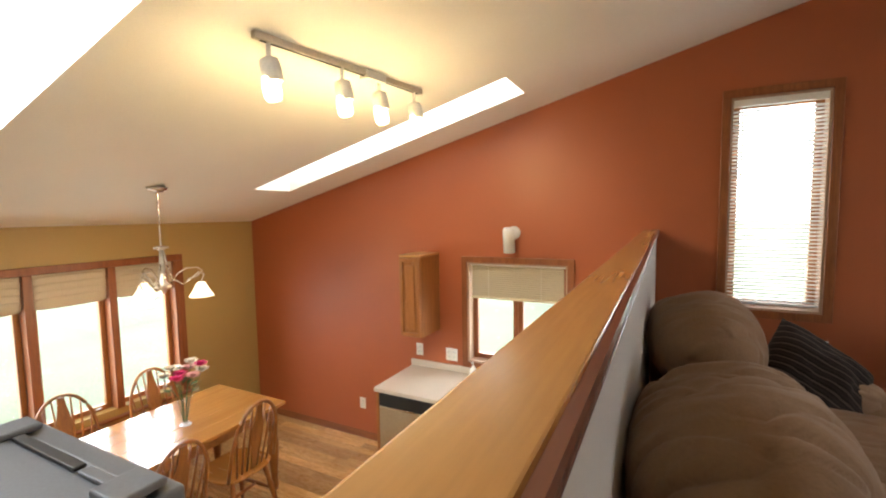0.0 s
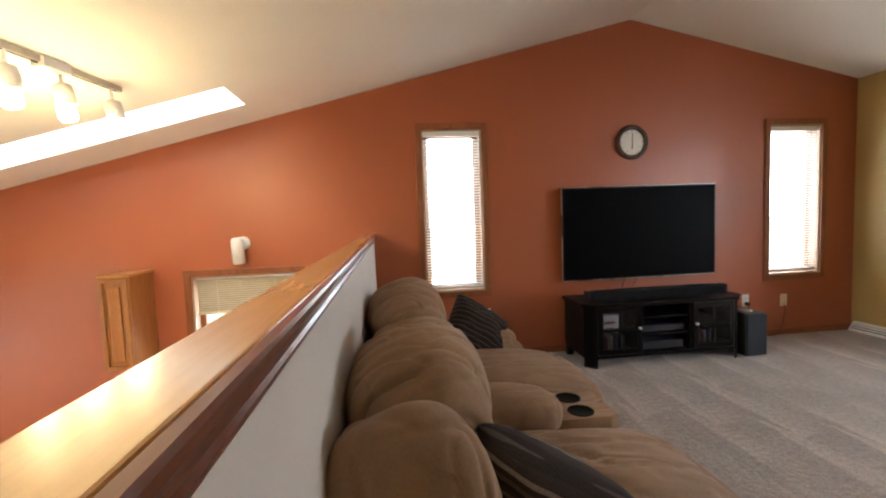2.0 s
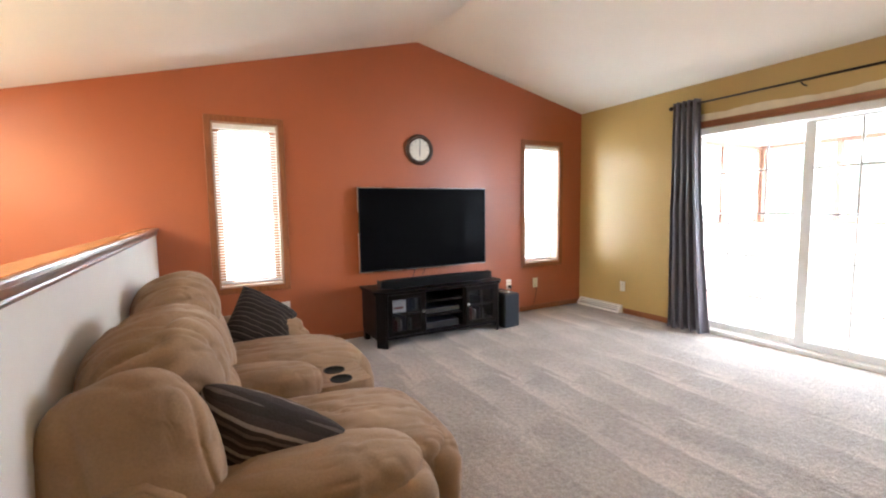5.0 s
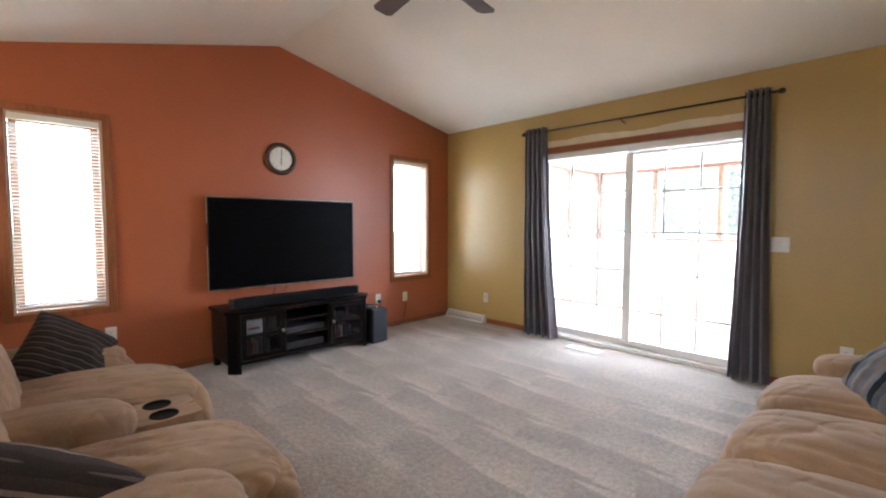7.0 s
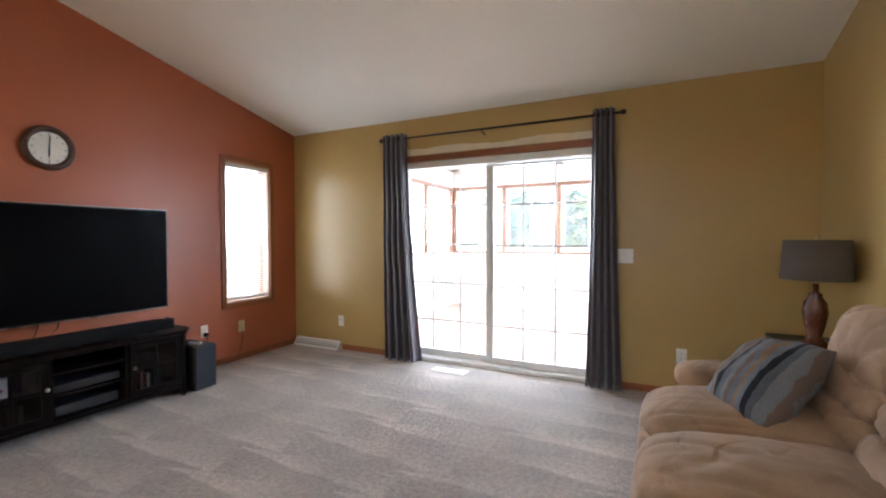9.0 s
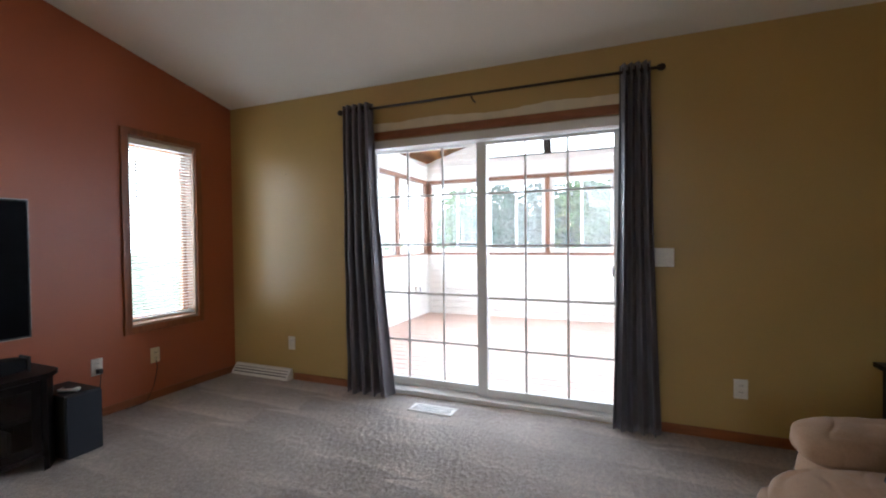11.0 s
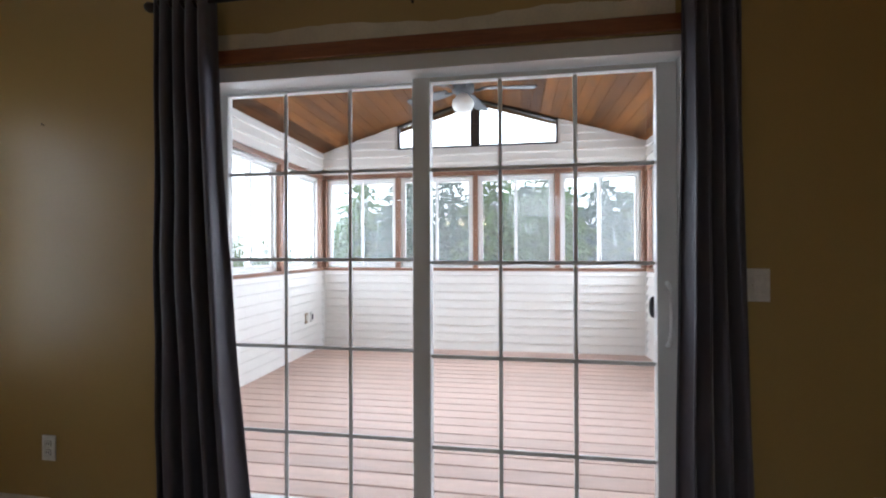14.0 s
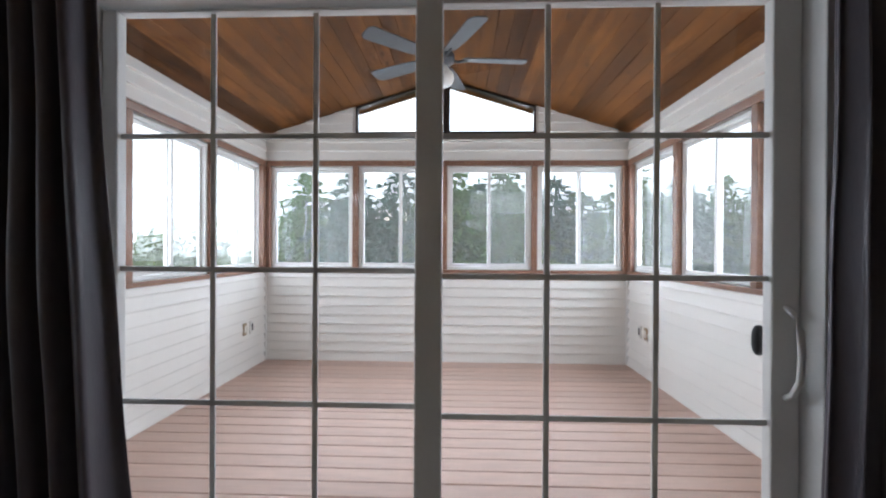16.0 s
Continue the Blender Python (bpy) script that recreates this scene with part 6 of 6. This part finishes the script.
def windsor_chair():
    """A bow-back spindle chair with an arrow splat; the sitter faces +y."""
    c = thing("windsor_chair", "honey oak bow-back windsor chair at the dining table", "chair", group="dining chairs")
    part("seat", cushion(0.44, 0.42, 0.045, 3.2, 12, m=at(0, 0, 0.44)), OAK_Y, c, smooth=True)
    for sx, sy in ((-1, -1), (1, -1), (-1, 1), (1, 1)):
        a, b = Vector((sx * 0.14, sy * 0.13, 0.42)), Vector((sx * 0.21, sy * 0.20, 0.0))
        pts = [a + (b - a) * t for t in (0, 0.15, 0.3, 0.45, 0.6, 0.8, 1)]
        part("leg", tube(pts, [0.014, 0.02, 0.016, 0.023, 0.02, 0.016, 0.012], 10), OAK, c, smooth=True)
    for sx in (-1, 1):
        part("stretcher", tube([(sx * 0.175, -0.165, 0.20), (sx * 0.178, 0, 0.20), (sx * 0.175, 0.165, 0.20)], [0.009, 0.014, 0.009], 8), OAK, c, smooth=True)
    part("stretcher", tube([(-0.178, 0, 0.20), (0, 0, 0.20), (0.178, 0, 0.20)], [0.009, 0.014, 0.009], 8), OAK, c, smooth=True)

    def bow(t):
        a = math.pi * t
        w = 0.205 * math.cos(a)
        z = 0.46 + 0.52 * math.sin(a) ** 0.62
        return Vector((w, -0.17 - 0.20 * (z - 0.46), z))
    part("bow", tube([bow(i / 28) for i in range(29)], 0.0125, 10), OAK, c, smooth=True)
    for k in range(7):
        x = (k - 3) * 0.052
        if k == 3:
            continue
        t = math.acos(max(-1, min(1, x * 1.12 / 0.205))) / math.pi
        e = bow(t)
        part("spindle", tube([(x * 0.85, -0.165, 0.455), ((x * 0.85 + e.x) / 2, (-0.165 + e.y) / 2 - 0.004, (0.455 + e.z) / 2), tuple(e)], [0.007, 0.009, 0.006], 8), OAK, c, smooth=True)
    e = bow(0.5)
    bm = bmesh.new()
    prof = [(0.02, 0.0), (0.024, 0.12), (0.042, 0.24), (0.05, 0.32), (0.03, 0.42), (0.022, 0.505)]
    for (w0, h0), (w1, h1) in zip(prof, prof[1:]):
        y0, y1 = -0.17 - 0.2 * h0, -0.17 - 0.2 * h1
        vs = [bm.verts.new(p) for p in ((-w0, y0, 0.46 + h0), (w0, y0, 0.46 + h0), (w1, y1, 0.46 + h1), (-w1, y1, 0.46 + h1), (-w0, y0 - 0.011, 0.46 + h0), (w0, y0 - 0.011, 0.46 + h0), (w1, y1 - 0.011, 0.46 + h1), (-w1, y1 - 0.011, 0.46 + h1))]
        for f in ((0, 1, 2, 3), (7, 6, 5, 4), (0, 4, 5, 1), (1, 5, 6, 2), (2, 6, 7, 3), (3, 7, 4, 0)):
            bm.faces.new([vs[i] for i in f])
    part("splat", bm, OAK, c)
    return c


ch = windsor_chair()
ch.matrix_world = pose(-0.60, 3.12, KF, 0, 0, 93)
for x, y, r in ((-0.53, 2.50, 97), (-1.52, 3.20, -88), (-1.53, 2.55, -92), (-1.03, 3.85, 176)):
    if y < 3.8:
        copy_thing(ch, pose(x, y, KF, 0, 0, r))

# flowers in a glass vase
vs = thing("flower_vase", "clear glass vase with pink and white flowers", "vase", -0.96, 2.98, KF + TH)
part("vase", lathe([(0.035, 0), (0.04, 0.006), (0.03, 0.08), (0.04, 0.16), (0.055, 0.21), (0.051, 0.21), (0.037, 0.16), (0.027, 0.08), (0.03, 0.012), (0.0, 0.012)], 24), GLASS, vs, smooth=True)
part("foot_ring", lathe([(0.041, -0.0), (0.041, 0.004), (0.03, 0.006)], 24), VINYL, vs)
STEM = mat("flower_stem", (0.07, 0.14, 0.04), rough=0.7)
PINK = mat("pink_petals", (0.62, 0.03, 0.20), rough=0.7, vary=0.2, scale=20)
WHITEP = mat("white_petals", (0.75, 0.72, 0.66), rough=0.7, vary=0.1, scale=20)
PALE = mat("pale_pink_petals", (0.70, 0.42, 0.42), rough=0.7, vary=0.15, scale=20)
rnd = random.Random(8)
heads = [(-0.10, 0.02, 0.37, WHITEP), (-0.04, -0.05, 0.40, WHITEP), (0.02, 0.05, 0.43, WHITEP), (0.05, -0.07, 0.35, PINK), (0.10, 0.06, 0.42, PINK), (-0.07, 0.09, 0.36, PALE), (0.0, -0.02, 0.36, PINK), (0.13, -0.01, 0.37, PALE), (-0.13, -0.05, 0.33, WHITEP), (0.05, 0.10, 0.36, WHITEP)]
for hx, hy, hz, hm in heads:
    hx, hy, hz = hx * 1.15, hy * 1.15, hz * 1.08
    part("stem", tube([(hx * 0.1, hy * 0.1, 0.02), (hx * 0.3, hy * 0.3, 0.2), (hx, hy, hz)], 0.003, 5), STEM, vs)
    bm = bmesh.new()
    for k in range(16):
        a, lift = k * 2.4, 0.25 + 0.07 * k
        r = 0.066 * (1 - k / 26)
        d0 = Vector((math.cos(a) * math.cos(lift), math.sin(a) * math.cos(lift), math.sin(lift)))
        s0 = Vector((-math.sin(a), math.cos(a), 0))
        c0 = Vector((hx, hy, hz))
        p = [c0, c0 + d0 * r * 0.6 + s0 * r * 0.5, c0 + d0 * r + s0 * r * 0.25, c0 + d0 * r - s0 * r * 0.25, c0 + d0 * r * 0.6 - s0 * r * 0.5]
        bm.faces.new([bm.verts.new(q) for q in p])
    part("blossom", bm, hm, vs)
for k in range(14):
    a = rnd.uniform(0, 6.28)
    c0 = Vector((math.cos(a) * rnd.uniform(0.03, 0.1), math.sin(a) * rnd.uniform(0.03, 0.1), rnd.uniform(0.22, 0.32)))
    d0 = Vector((math.cos(a), math.sin(a), 0.4)) * 0.07
    s0 = Vector((-math.sin(a), math.cos(a), 0)) * 0.018
    bm = bmesh.new()
    bm.faces.new([bm.verts.new(q) for q in (c0, c0 + d0 * 0.5 + s0, c0 + d0, c0 + d0 * 0.5 - s0)])
    part("leaf", bm, STEM, vs)

# chandelier
CX, CY = -1.0, 2.91
cd = thing("chandelier", "brushed nickel chandelier with lit frosted bell shades", "chandelier", CX, CY, 0.82)
top = roof(CX) - 0.82
part("canopy", lathe([(0.068, top - 0.002), (0.066, top - 0.014), (0.04, top - 0.03), (0.012, top - 0.04)], 24, m=None), CHROME, cd, smooth=True)
part("stem", tube([(0, 0, top - 0.03), (0, 0, 0.22)], 0.006, 8), CHROME, cd)
part("upper_ring", lathe([(0.02, 0.255), (0.05, 0.25), (0.05, 0.24), (0.02, 0.232)], 20), CHROME, cd, smooth=True)
part("column", lathe([(0.012, 0.23), (0.02, 0.10), (0.035, 0.0), (0.05, -0.02), (0.05, -0.045), (0.02, -0.06), (0.012, -0.09), (0.0, -0.1)], 20), CHROME, cd, smooth=True)
for k in range(3):
    a = radians(60 + 120 * k)
    dx, dy = math.cos(a), math.sin(a)

    def rz(r, z):
        return (dx * r, dy * r, z)
    arm = part("arm", tube([rz(0.012, 0.24), rz(0.03, 0.12), rz(0.06, 0.02), rz(0.12, -0.035), rz(0.17, 0.0), rz(0.23, 0.05), rz(0.265, 0.03), rz(0.25, -0.005), rz(0.24, -0.03)], 0.005, 8), CHROME, cd, smooth=True)
    part("scroll", tube([rz(0.045, -0.03), rz(0.09, 0.045), rz(0.15, 0.085), rz(0.22, 0.085), rz(0.255, 0.06), rz(0.22, 0.02), rz(0.15, 0.0)], 0.0045, 8), CHROME, arm, smooth=True)
    part("shade", lathe([(0.022, -0.03), (0.035, -0.045), (0.05, -0.08), (0.075, -0.12), (0.085, -0.135), (0.081, -0.135), (0.07, -0.118), (0.046, -0.08), (0.03, -0.048), (0.0, -0.04)], 24, m=Matrix.Translation((dx * 0.24, dy * 0.24, 0))), FROSTED, arm, "lit frosted glass bell shade", smooth=True)
    ld = bpy.data.lights.new("chandelier_bulb", 'POINT')
    ld.energy, ld.color, ld.shadow_soft_size = 8, (1.0, 0.76, 0.46), 0.04
    lo = new("chandelier_bulb", ld)
    lo.location = (CX + dx * 0.24, CY + dy * 0.24, 0.82 - 0.18)

# track light on the sloping ceiling
TA, TB = Vector((0.845, 2.24, roof(0.845))), Vector((0.945, 3.33, roof(0.945)))
tk = thing("track_light", "white ceiling track with four lit spotlights", "track light", 0, 0, 0)
d = (TB - TA).normalized()
mt = Matrix.Translation((TA + TB) / 2) @ d.to_track_quat('X', 'Z').to_matrix().to_4x4()
ln = (TB - TA).length
bm = boxed(-ln / 2, ln / 2, -0.014, 0.014, -0.030, -0.001, 0.003)
bmesh.ops.transform(bm, matrix=mt, verts=bm.verts)
NICKEL = mat("satin_beige_track", (0.62, 0.56, 0.45), rough=0.45, metal=0.1, vary=0.05)
part("rail", bm, NICKEL, tk)
bm = boxed(-ln / 2 + 0.03, ln / 2 - 0.03, -0.005, 0.005, -0.0325, -0.0302)
bmesh.ops.transform(bm, matrix=mt, verts=bm.verts)
part("slot", bm, BLACK, tk)
bm = boxed(0.06, 0.20, -0.03, 0.03, -0.045, -0.001, 0.004)
bmesh.ops.transform(bm, matrix=mt, verts=bm.verts)
part("feed_box", bm, PLASTIC, tk)
for k, f in enumerate((0.06, 0.42, 0.66, 0.94)):
    p = TA + (TB - TA) * f + Vector((0, 0, -0.03))
    hd = part("spot_head", lathe([(0.014, 0.012), (0.036, 0.0), (0.04, -0.03), (0.04, -0.085), (0.036, -0.085), (0.036, -0.02), (0.0, -0.012)], 20, m=Matrix.Translation(p + Vector((0, 0.0, -0.065))) @ pose(0, 0, 0, 6, -8)), PLASTIC, tk, "white cylindrical spotlight head", smooth=True)
    part("neck", tube([tuple(p), tuple(p + Vector((0.0, 0, -0.035))), tuple(p + Vector((0, 0, -0.06)))], 0.009, 8), PLASTIC, hd)
    c = p + Vector((0.012, 0.0, -0.185))
    part("bulb", lathe([(0.012, 0.075), (0.03, 0.05), (0.035, 0.02), (0.035, -0.02), (0.027, -0.035), (0.0, -0.038)], 20, m=Matrix.Translation(c) @ pose(0, 0, 0, 6, -8)), BULB, hd, "glowing frosted bulb", smooth=True)
    ld = bpy.data.lights.new("track_bulb", 'POINT')
    ld.energy, ld.color, ld.shadow_soft_size = 15, (1.0, 0.72, 0.33), 0.04
    lo = new("track_bulb", ld)
    lo.location = c + Vector((0, 0, -0.07))

# ---- strip floor of the dining area, pieces last ----
fk = bpy.data.objects["floor_kitchen"]
PW = 0.083
lens_ = (0.62, 0.85, 1.10)
strips = [finish("plank", boxed(-l / 2 + 0.0006, l / 2 - 0.0006, -PW / 2 + 0.0006, PW / 2 - 0.0006, -0.0075, 0.0, 0.001, 1), FLOORWOOD) for l in lens_]
rest = bmesh.new()
rp = random.Random(21)
count = 0
y = NORTH - 0.015 - PW / 2
while y > SOUTH + PW:
    x = WEST + 0.015 - rp.uniform(0, 0.4)
    while x < 2.08:
        k = rp.randrange(3)
        l = lens_[k]
        a, b = max(x, WEST + 0.014), min(x + l, 2.113)
        if b - a > 0.05:
            if count < 300 and y > 1.6 and b - a == l:
                piece("plank", strips[k], fk, pose(x + l / 2, y, KF))
                count += 1
            else:
                box(rest, a + 0.0006, b - 0.0006, y - PW / 2 + 0.0006, y + PW / 2 - 0.0006, KF - 0.0075, KF)
        x += l
    y -= PW
tagged(part("plank_rest", rest, FLOORWOOD, fk), kind="stuff")
